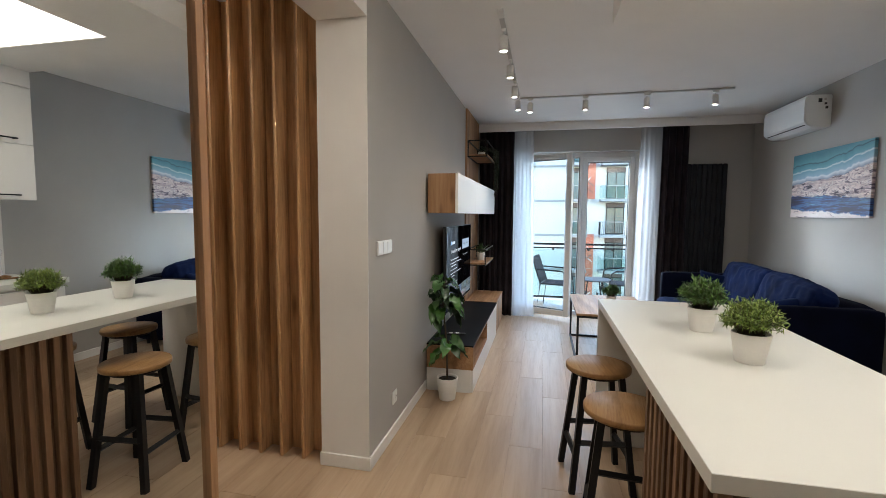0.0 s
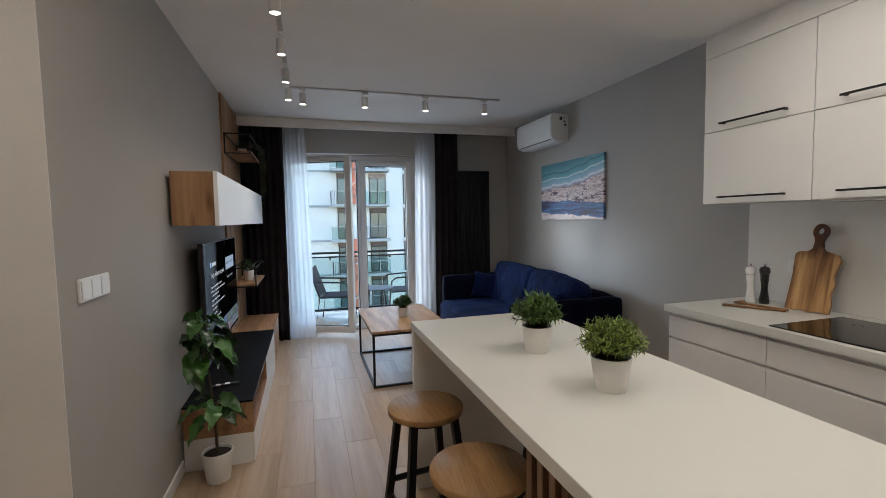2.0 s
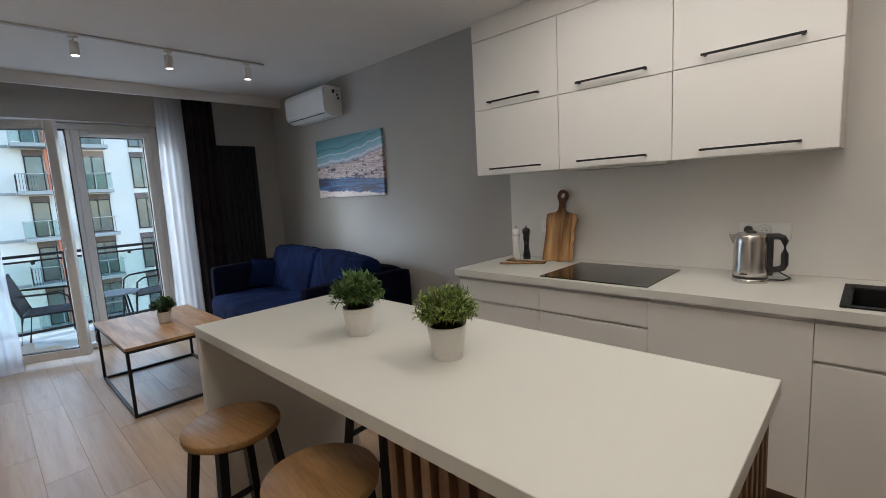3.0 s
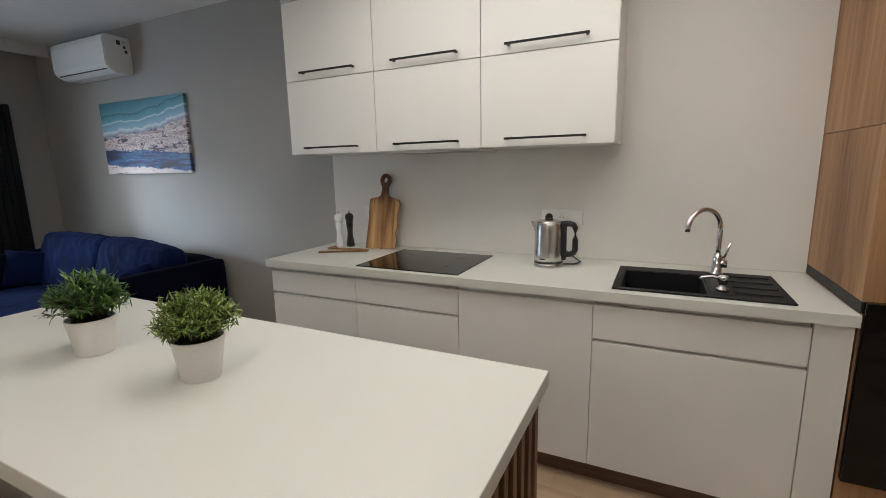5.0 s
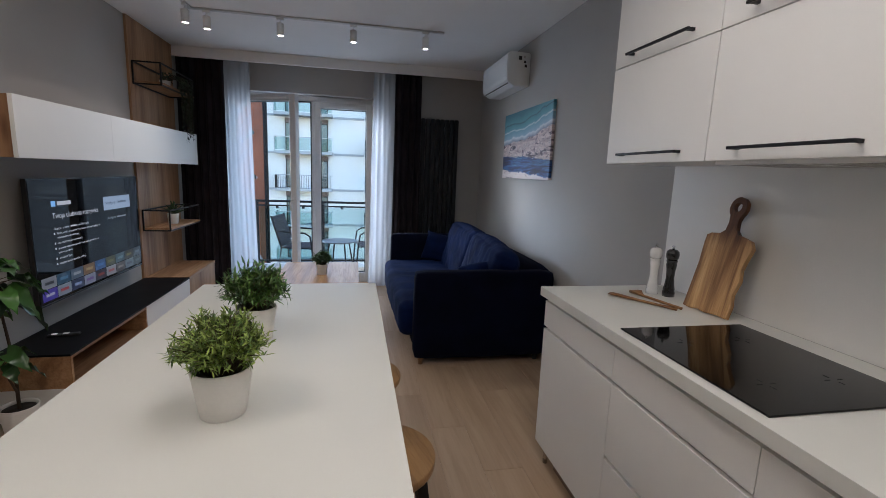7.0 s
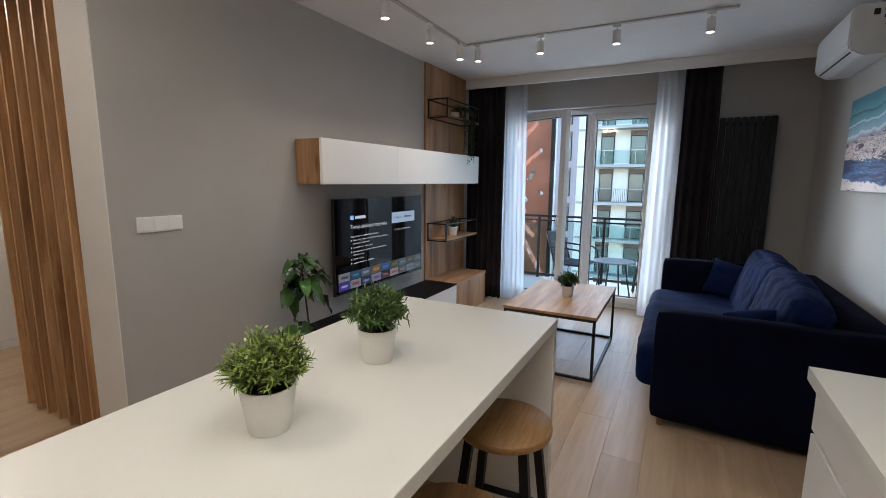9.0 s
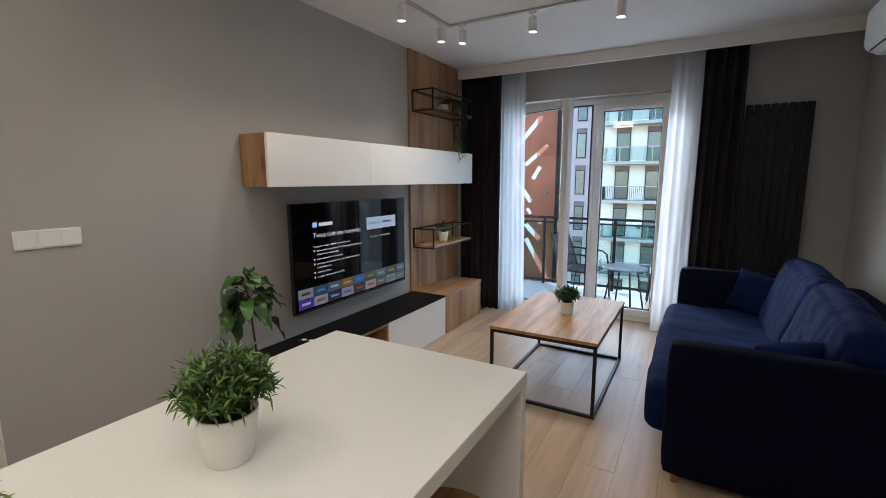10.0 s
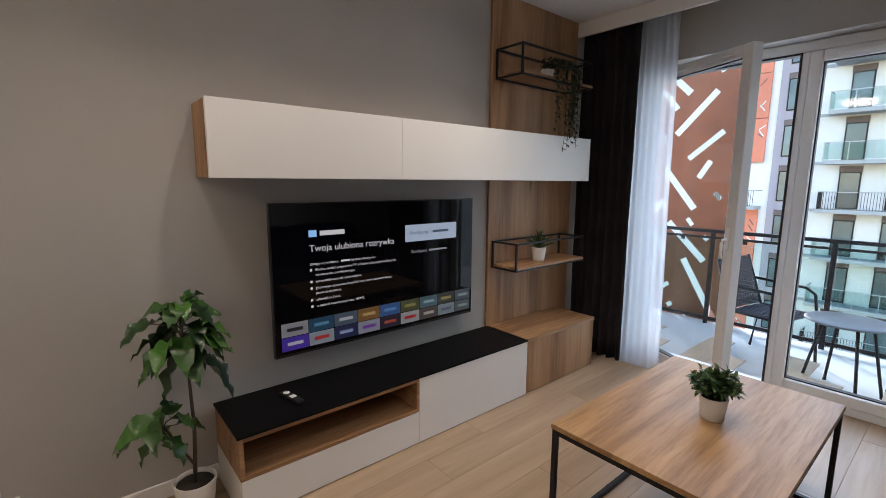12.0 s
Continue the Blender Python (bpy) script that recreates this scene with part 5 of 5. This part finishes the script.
# ---- coffee table ----
t = thing("coffee_table", (1.59, 6.08, 0), "oak-topped coffee table on a thin black frame", "coffee table")
part("tabletop", bx(1.236, 1.942, 5.54, 6.627, 0.472, 0.493, bevel=0.0012), M["table_oak"], t, "oak tabletop")
q, X0, X1, Y0, Y1 = 0.02, 1.24, 1.938, 5.544, 6.623
for x in (X0, X1 - q):
    for y in (Y0, Y1 - q):
        part("leg", bx(x, x + q, y, y + q, 0.0, 0.4716, bevel=0.001), M["black_metal"], t)
for z in (0.0, 0.4516):
    for x in (X0, X1 - q):
        part("rail", bx(x, x + q, Y0 + q + 0.0003, Y1 - q - 0.0003, z, z + q), M["black_metal"], t)
    for y in (Y0, Y1 - q):
        part("rail", bx(X0 + q + 0.0003, X1 - q - 0.0003, y, y + q, z, z + q), M["black_metal"], t)

# ---- plants ----


def leaf_blade(bm, p, d, up, length, width, droop=0.3, segs=3, fold=0.15, wave=0.0):
    """One leaf: a folded blade that bends down along its length."""
    d = d.normalized()
    s = d.cross(up)
    if s.length < 1e-3:
        s = d.cross(Vector((1, 0, 0)))
    s.normalize()
    n = s.cross(d)
    prev = None
    for k in range(segs + 1):
        f = k / segs
        c = p + d * length * f * (1 - 0.15 * droop * f) - Vector((0, 0, 1)) * droop * length * f * f * 0.6
        w = width * 0.5 * math.sin(math.pi * min(0.98, 0.12 + 0.86 * f) ** 0.85) if k < segs else 0.0
        wl, wr = (n * width * wave * math.sin(q) for q in (k * 1.9, k * 1.7 + 1.2))
        row = [bm.verts.new(c - s * w + n * w * fold * 2 + wl), bm.verts.new(c), bm.verts.new(c + s * w + n * w * fold * 2 + wr)] if w > 0 else [bm.verts.new(c)]
        if prev:
            if len(row) == 3 and len(prev) == 3:
                bm.faces.new((prev[0], prev[1], row[1], row[0])).smooth = True
                bm.faces.new((prev[1], prev[2], row[2], row[1])).smooth = True
            elif len(row) == 1:
                bm.faces.new((prev[0], prev[1], row[0]))
                bm.faces.new((prev[1], prev[2], row[0]))
        prev = row


def pot_shape(c, rb, rt, h, rim=0.004):
    return lathe(bmesh.new(), c, [(rb * 0.96, 0), (rb, 0.003), (rt, h - 0.002), (rt - 0.001, h), (rt - rim, h), (rt - rim - 0.001, h - 0.016), (rt - rim - 0.004, h * 0.6)], 40)


def herb_plant(c, rb, rt, h, radius, height, sprigs, leaf_len, leaf_w, material, label, seed, bushy=1.0, sub=5, lift=0.25):
    """A pot of fine-leaved herb: sprigs fan out of the soil, each with leaves up its length."""
    rnd = random.Random(seed)
    c = Vector(c)
    p = thing("potted_plant", c, label, "plant", "small potted plants")
    part("pot", pot_shape(c, rb, rt, h), M["pot"], p, "white tapered pot")
    part("soil", lathe(bmesh.new(), c, [(rt - 0.008, h - 0.022), (rt - 0.008, h - 0.013), (0.0, h - 0.008)], 24), M["soil"], p)
    bm, st = bmesh.new(), bmesh.new()
    for _ in range(sprigs):
        az = rnd.uniform(0, 2 * math.pi)
        tilt = math.acos(1 - rnd.random() * (1 - math.cos(radians(100)))) * bushy
        d = Vector((math.cos(az) * math.sin(tilt), math.sin(az) * math.sin(tilt), math.cos(tilt)))
        a = c + Vector((math.cos(az), math.sin(az), 0)) * rt * 0.6 * rnd.random() + Vector((0, 0, h - 0.01))
        size = rnd.uniform(0.74, 1.06)
        tip = c + Vector((0, 0, h + height * lift)) + Vector((d.x * radius, d.y * radius, d.z * height * (1 - lift))) * size
        mid = (a + tip) / 2 + Vector((0, 0, 0.015))
        tube(st, [a, mid, tip], 0.0012, 3, 0.0007)
        for k in range(sub):
            f = 0.5 + 0.5 * (k + rnd.random()) / sub
            q = a.lerp(mid, min(1, f * 2)) if f < 0.5 else mid.lerp(tip, f * 2 - 1)
            dd = (tip - mid).normalized() * rnd.uniform(0.2, 0.9) + Vector((rnd.gauss(0, 1), rnd.gauss(0, 1), rnd.gauss(0.25, 0.7))).normalized()
            leaf_blade(bm, q, dd, Vector((rnd.gauss(0, 0.3), rnd.gauss(0, 0.3), 1)), leaf_len * rnd.uniform(0.65, 1.2), leaf_w * rnd.uniform(0.8, 1.2), rnd.uniform(-0.2, 0.5), 3)
    fol = part("foliage", bm, material, p, "dense fine green leaves")
    part("stem", st, M["stem"], fol)
    return p


herb_plant((1.612, 3.37, 0.905), 0.046, 0.061, 0.106, 0.1, 0.13, 215, 0.028, 0.0056, M["herb_dark"], "white pot of mid-green rosemary-like herb on the island", 4, 0.92, 9)
herb_plant((1.632, 2.935, 0.905), 0.046, 0.062, 0.106, 0.097, 0.122, 350, 0.0205, 0.0043, M["herb_light"], "white pot of light green bushy herb on the island", 9, 0.95, 9)
herb_plant((1.617, 6.075, 0.493), 0.042, 0.052, 0.092, 0.096, 0.11, 105, 0.03, 0.0145, M["boxwood"], "small white pot of dark green boxwood on the coffee table", 6, 0.9, 8)

# leafy floor plant
fp = Vector((0.215, 4.483, 0))
t = thing("floor_plant", fp, "tall broad-leaved plant in a white floor pot", "plant")
part("pot", pot_shape(fp, 0.062, 0.082, 0.17, 0.006), M["pot"], t, "white round floor pot")
part("soil", lathe(bmesh.new(), fp, [(0.072, 0.14), (0.072, 0.152), (0.0, 0.156)], 24), M["soil"], t)
st = bmesh.new()
stem_top = fp + Vector((-0.045, 0.0, 0.86))
tube(st, [fp + Vector((0, 0, 0.15)), fp + Vector((-0.008, 0.014, 0.4)), fp + Vector((-0.03, 0.012, 0.62)), stem_top], 0.0085, 8, 0.005)
low = fp + Vector((0.02, -0.1, 0.46))
tube(st, [fp + Vector((0, 0, 0.24)), fp + Vector((0.004, -0.05, 0.34)), low], 0.006, 8, 0.004)
part("stem", st, M["stem"], t, "thin brown stem and side shoot")
rnd = random.Random(12)


def whorl(c, count, span, drop, stalk):
    """Leaves on short stalks round the top of a stem: the upper ones arch out, the lower ones hang."""
    for k in range(count):
        az = k * 2.4 + rnd.uniform(-0.3, 0.3)
        f = k / max(1, count - 1)
        a = Vector((c.x, c.y, c.z - drop * f))
        el = radians(60 - 70 * f + rnd.uniform(-12, 12))
        d = Vector((math.cos(az) * math.cos(el), math.sin(az) * math.cos(el), math.sin(el)))
        b = a + d * stalk * rnd.uniform(0.7, 1.3)
        if b.x < 0.06:
            d.x = abs(d.x) * 0.3 + 0.1
            b.x = 0.06
        out = Vector((d.x, d.y, 0.35 - 0.75 * f + rnd.uniform(-0.3, 0.2)))
        ln = span * rnd.uniform(0.75, 1.15)
        if b.x + out.normalized().x * ln < 0.03:
            out.x = rnd.uniform(0.0, 0.25)
        lv = bmesh.new()
        leaf_blade(lv, b, out, Vector((rnd.gauss(0, 0.45), rnd.gauss(0, 0.45), 1)), ln, ln * 0.58, rnd.uniform(0.55, 1.15), 8, rnd.uniform(0.1, 0.35), 0.15)
        lf = part("leaf", lv, M["broad"], t)
        part("stalk", tube(bmesh.new(), [a, a.lerp(b, 0.5) + Vector((0, 0, 0.008)), b], 0.0026, 5, 0.0018), M["stem"], lf)


whorl(stem_top, 26, 0.15, 0.16, 0.062)
whorl(stem_top + Vector((0.01, -0.02, -0.02)), 7, 0.14, 0.07, 0.085)
whorl(low, 10, 0.15, 0.04, 0.05)

# trailing ivy and succulent on the shelves
c = Vector((0.13, 6.86, 2.1232))
t = thing("trailing_plant", c, "small white pot of trailing dark ivy on the high shelf", "plant")
part("pot", pot_shape(c, 0.038, 0.046, 0.075), M["pot"], t, "white pot")
rnd = random.Random(21)
lv, st = bmesh.new(), bmesh.new()
for k in range(24):
    az = rnd.uniform(-1.5, 1.7)
    tip = Vector((c.x + 0.15 + rnd.uniform(0.0, 0.05), c.y + rnd.uniform(-0.14, 0.13), 2.12 - 0.5 * rnd.random() ** 0.8))
    tip.x = max(tip.x, 0.275)
    mid = Vector((tip.x + rnd.uniform(-0.005, 0.01), tip.y, 2.19 + rnd.uniform(-0.02, 0.04)))
    pts = [c + Vector((0, 0, 0.07)), (c + mid) / 2 + Vector((0, 0, 0.08)), mid] + [mid.lerp(tip, f) + Vector((rnd.uniform(-0.006, 0.01), rnd.uniform(-0.012, 0.012), 0)) for f in (0.25, 0.5, 0.75, 1.0)]
    tube(st, pts, 0.0013, 3)
    for a, b in zip(pts[1:], pts[2:]):
        for f in (0.1, 0.35, 0.6, 0.85):
            leaf_blade(lv, a.lerp(b, f), Vector((rnd.uniform(0.0, 1), rnd.uniform(-1, 1), rnd.uniform(-0.8, 0.2))), Vector((0, 0, 1)), rnd.uniform(0.024, 0.038), rnd.uniform(0.014, 0.02), 0.5, 3)
for k in range(60):
    a = c + Vector((rnd.uniform(-0.04, 0.06), rnd.uniform(-0.06, 0.06), 0.075 + rnd.uniform(0, 0.07)))
    leaf_blade(lv, a, Vector((rnd.uniform(-0.2, 1), rnd.uniform(-1, 1), rnd.uniform(-0.3, 0.8))), Vector((0, 0, 1)), 0.034, 0.018, 0.4, 3)
fol = part("foliage", lv, M["ivy"], t, "dark trailing ivy leaves")
part("stem", st, M["stem"], fol)
c = Vector((0.14, 6.83, 0.8422))
t = thing("succulent", c, "spiky succulent in a white pot on the shelf", "plant")
part("pot", pot_shape(c, 0.042, 0.054, 0.1), M["pot"], t, "white pot")
part("soil", lathe(bmesh.new(), c, [(0.048, 0.08), (0.048, 0.087), (0.0, 0.09)], 20), M["soil"], t)
for k in range(22):
    az, el = k * 2.4, radians(20 + 62 * (k / 22) + rnd.uniform(-6, 6))
    d = Vector((math.cos(az) * math.cos(el) * 0.8, math.sin(az) * math.cos(el), math.sin(el)))
    lv = bmesh.new()
    leaf_blade(lv, c + Vector((0, 0, 0.085)), d, Vector((0, 0, 1)), rnd.uniform(0.12, 0.185), 0.024, 0.15, 4, 0.5)
    part("leaf", lv, M["aloe"], t)

# ---- balcony ----
BZ = -0.12
solid("balcony_floor", bx(-1.6, 4.2, 7.95, 9.6, BZ - 0.2, BZ), M["concrete"], "pale tiled balcony floor", "balcony floor")
rl = thing("balcony_railing", (1.4, 9.52, BZ), "dark metal balcony railing with glass panels", "railing")
part("handrail", bx(-1.6, 4.2, 9.5, 9.54, 0.885, 0.92, bevel=0.004), M["anthracite"], rl)
part("rail", bx(-1.6, 4.2, 9.51, 9.53, 0.82, 0.845), M["anthracite"], rl)
part("rail", bx(-1.6, 4.2, 9.51, 9.53, BZ + 0.04, BZ + 0.075), M["anthracite"], rl)
for k in range(-2, 3):
    x = 1.4 + 1.01 * k
    part("post", bx(x - 0.02, x + 0.02, 9.485, 9.5095, BZ, 0.8846), M["anthracite"], rl)
    for dx in (0.3, 0.7):
        part("clamp", bx(x + dx - 0.02, x + dx + 0.02, 9.5, 9.5098, 0.79, 0.83), M["anthracite"], rl)
    g = part("pane", bx(x + 0.03, x + 0.98, 9.5155, 9.5245, BZ + 0.08, 0.815), M["rail_glass"], rl)
    g.visible_shadow = False

# perforated screen panel beyond the railing
scr = thing("facade_screen", (-0.4, 9.72, BZ), "rust-orange metal facade screen with cut-out strokes", "facade screen")
rnd = random.Random(31)
strokes, taken = [], []
for k in range(360):
    x, z = rnd.uniform(-1.5, 0.42), rnd.uniform(-0.8, 3.3)
    ln = rnd.choice((0.6, 0.75, 0.9) if k < 130 else (0.22, 0.3, 0.45) if k < 260 else (0.07, 0.1))
    an = radians(rnd.choice((35, 40, 48, 120, 128, 135, 60)))
    d = Vector((math.cos(an), math.sin(an)))
    run = [Vector((x, z)) + d * ln * (q / 10 - 0.5) for q in range(11)]
    if any(not (-1.54 < p.x < 0.41 and -0.84 < p.y < 3.34) for p in run):
        continue
    if any((p - q).length < (0.15 if ln > 0.15 else 0.12) for p in run[::2] for q in taken):
        continue
    taken += run
    strokes.append((Vector((x, z)), d, ln))
bm = bmesh.new()
loops = [[(-1.6, -0.9), (0.47, -0.9), (0.47, 3.4), (-1.6, 3.4)]]
for p, d, ln in strokes:
    s = Vector((-d.y, d.x)) * (0.038 if ln > 0.5 else 0.032 if ln > 0.1 else 0.026)
    a, b = p - d * (ln / 2), p + d * (ln / 2)
    loops.append([a - s, b - s, b + s, a + s])
for loop in loops:
    vs = [bm.verts.new((p[0], 9.7, p[1])) for p in loop]
    for k in range(4):
        bm.edges.new((vs[k], vs[(k + 1) % 4]))
bmesh.ops.triangle_fill(bm, use_beauty=True, edges=bm.edges[:])
for e in bmesh.ops.extrude_face_region(bm, geom=bm.faces[:])["geom"]:
    if isinstance(e, bmesh.types.BMVert):
        e.co.y += 0.012
part("sheet", bm, M["corten"], scr)
part("edge_post", bx(0.4705, 0.53, 9.69, 9.74, BZ - 0.9, 3.4), M["anthracite"], scr, "dark edge post")


def balcony_chair():
    """Stacking chair with a woven back and seat, looking along +x."""
    s = new("balcony_chair")
    ORIGIN[s] = Vector((0, 0, 0))
    tagged(s, "black wicker balcony armchair with tubular frame", "armchair", "balcony chairs")
    for nm, base, u, v, w in (("seat", Vector((-0.22, -0.23, 0.42)), Vector((0.45, 0, 0.02)), Vector((0, 0.46, 0)), 26), ("backrest", Vector((-0.22, -0.23, 0.44)), Vector((-0.13, 0, 0.42)), Vector((0, 0.46, 0)), 26)):
        bm = bmesh.new()
        nrm = u.cross(v).normalized()
        n = w
        for k in range(n):
            f = k / (n - 1)
            for a, d in ((base + u * f, v), (base + v * f, u)):
                pts = [a + d * (j / 6) + nrm * (0.004 if (j + k) % 2 else -0.004) for j in range(7)]
                tube(bm, pts, 0.0065, 4)
        tagged(part(nm, bm, M["wicker"], s, "woven wicker"), kind="stuff")
    for sy in (-0.26, 0.26):
        part("leg", tube(bmesh.new(), [(0.26, sy, 0.0), (0.23, sy, 0.4), (0.2, sy, 0.6), (0.13, sy, 0.645), (-0.28, sy, 0.66)], 0.012, 10), M["anthracite"], s)
        part("leg", tube(bmesh.new(), [(-0.27, sy, 0.0), (-0.21, sy, 0.42), (-0.36, sy * 0.92, 0.87)], 0.012, 10), M["anthracite"], s)
        part("side_rail", tube(bmesh.new(), [(0.23, sy, 0.425), (-0.21, sy, 0.425)], 0.01, 8), M["anthracite"], s)
    return s


ch = balcony_chair()
ch.matrix_basis = pose(1.14, 8.8, BZ, 0, 0, -12)
copy_thing(ch, pose(2.16, 8.98, BZ, 0, 0, 185))
TC = Vector((1.69, 8.45, BZ))
t = thing("balcony_table", TC, "small round balcony table with grey top and dark legs", "side table")
part("tabletop", lathe(bmesh.new(), TC, [(0.23, 0.542), (0.255, 0.546), (0.255, 0.556), (0.23, 0.559), (0.0, 0.559)], 40), M["glass_top"], t, "smooth grey tabletop")
part("ring", lathe(bmesh.new(), TC, [(0.15, 0.528), (0.17, 0.528), (0.17, 0.5415), (0.15, 0.5415)], 32), M["anthracite"], t)
for k in range(4):
    a = k * math.pi / 2 + 0.5
    e = Vector((math.cos(a), math.sin(a), 0))
    leg = part("leg", tube(bmesh.new(), [TC + e * 0.15 + Vector((0, 0, 0.5275)), TC + e * 0.25 + Vector((0, 0, 0.012))], 0.011, 8), M["anthracite"], t)
    part("foot_cap", lathe(bmesh.new(), TC + e * 0.2522, [(0.014, 0.0), (0.014, 0.0118)], 10), M["black_plastic"], leg)

# ---- street and the block opposite ----
solid("ground", bx(-400, 400, 9.9, 800, -12.2, -12.0), M["asphalt"], "street and courtyard ground far below", "ground")
blk = thing("apartment_building", (0, 40, -12), "white apartment block with balconies and orange panels", "apartment building")
FL = [-0.1 + 2.86 * k for k in range(-4, 4)]
TOPZ = FL[-1] + 2.86
part("wall", bx(-14.5, 30, 40, 52, -12, TOPZ), M["render_white"], blk, "white rendered facade")
part("roof", bx(-14.7, 30.2, 39.8, 52, TOPZ + 0.01, TOPZ + 0.35), M["slab_grey"], blk, "grey roof edge")
part("grey_bay", bx(-6.95, -5.3, 39.9, 39.995, -12, TOPZ), M["render_grey"], blk, "mauve-grey rendered bay")
rnd = random.Random(57)
for k, z in enumerate(FL):
    if k == 4:
        continue
    for x0, x1 in ((-9.7, -8.35), (-8.1, -7.4), (4.2, 4.95)):
        p = part("orange_panel", bx(x0, x1, 39.76, 39.89 if x0 < 0 else 39.99, z + 0.02, z + 2.84), M["orange"], blk, "orange facade panel with cut strokes")
        for _ in range(7 if x1 - x0 > 1 else 3):
            c = Vector((rnd.uniform(x0 + 0.25, x1 - 0.25), 39.75, rnd.uniform(z + 0.4, z + 2.4)))
            bm = box(bmesh.new(), -0.035, 0.035, -0.004, 0.004, -rnd.uniform(0.15, 0.34), rnd.uniform(0.15, 0.3))
            bmesh.ops.transform(bm, matrix=Matrix.Translation(c) @ pose(0, 0, 0, 0, rnd.choice((-50, -35, 40, 55)), 0), verts=bm.verts[:])
            part("cut_stroke", bm, M["umber" if rnd.random() < 0.5 else "render_white"], p)


def far_window(x0, x1, z0, z1, y=39.994):
    """A tall glazed door: dark frame, panes, umber panel over it."""
    w = part("window", bx(x0, x1, y - 0.064, y, z0, z1), M["anthracite"], blk)
    n = 2 if x1 - x0 > 1.1 else 1
    for k in range(n):
        a = x0 + 0.07 + (x1 - x0 - 0.07) * k / n
        b = x0 + (x1 - x0 - 0.07) * (k + 1) / n
        part("pane", bx(a, b, y - 0.079, y - 0.065, z0 + 0.07, z1 - 0.07), M["far_glass"], w)
    part("lintel_panel", bx(x0 - 0.03, x1 + 0.03, y - 0.05, y, z1 + 0.002, z1 + 0.36), M["umber"], w)


def far_balcony(x0, x1, z, bars):
    b = part("balcony", bx(x0, x1, 38.6, 39.9, z - 0.22, z), M["slab_grey"], blk, "grey balcony slab")
    part("rail", bx(x0, x1, 38.6, 38.65, z + 1.0, z + 1.05), M["slab_grey"], b)
    for x in (x0, x1 - 0.04):
        part("rail", bx(x, x + 0.04, 38.651, 39.9, z + 1.0, z + 1.05), M["slab_grey"], b)
    if bars:
        bm = bmesh.new()
        for k in range(int((x1 - x0) / 0.13)):
            box(bm, x0 + k * 0.13, x0 + k * 0.13 + 0.022, 38.61, 38.632, z, z + 1.0)
        for k in range(9):
            box(bm, x0, x0 + 0.022, 38.7 + k * 0.13, 38.722 + k * 0.13, z, z + 1.0)
        tagged(part("railing_bars", bm, M["anthracite"], b), kind="stuff")
    else:
        for pane_box in ((x0 + 0.05, x1 - 0.05, 38.615, 38.63), (x0 + 0.01, x0 + 0.025, 38.66, 39.88)):
            g = part("pane", bx(*pane_box, z + 0.06, z + 0.98), M["rail_glass"], b)
            g.visible_shadow = False
        for k in range(int((x1 - x0) / 1.1) + 1):
            part("post", bx(x0 + k * 1.1, x0 + k * 1.1 + 0.04, 38.6, 38.66, z, z + 1.0), M["slab_grey"], b)


for k, z in enumerate(FL):
    for off in (0.0, 18.0):
        for a, b in ((-3.5, -2.5), (-1.35, -0.25), (3.2, 4.1), (5.85, 7.25), (8.75, 10.0)):
            far_window(a + off, b + off, z + 0.02, z + 2.2)
        far_balcony(-4.15 + off, 0.15 + off, z, k % 3 == 1)
        far_balcony(2.65 + off, 4.35 + off, z, k % 2 == 1)
        far_balcony(5.3 + off, 7.35 + off, z, k % 2 == 0)
        part("band", bx(0.2 + off, 2.6 + off, 39.95, 39.998, z - 0.22, z - 0.04), M["slab_grey"], blk)
    part("band", bx(-5.25, -4.2, 39.95, 39.998, z - 0.22, z - 0.04), M["slab_grey"], blk)
    far_window(-6.5, -5.75, z + 0.35, z + 2.3, 39.899)
    if k == 4:
        far_window(-9.3, -8.2, z + 0.1, z + 2.3)
        far_balcony(-9.8, -7.3, z, True)

# ---- floor tiles, laid along the room ----
TW, TL = 0.1985, 1.1985
tile_me = mesh_of("floor_tile", bx(-TW / 2, TW / 2, -TL / 2, TL / 2, -0.01, 0.0, bevel=0.0009), M["floor"])
floor_ob = bpy.data.objects["floor"]
for i in range(-15, 17):
    x = 0.235 + i * 0.2
    for j in range(-4, 5):
        y = 4.877 - 0.4 * ((i - 11) % 3) + j * 1.2
        if y - TL / 2 > 7.72 or y < 0.2:
            continue
        if x < -0.1 and y > (5.0 if x < -1.1 else 3.6) + TL / 2:
            continue
        o = new("tile", tile_me)
        o.location = (x, y, 0.0)
        o.parent = floor_ob
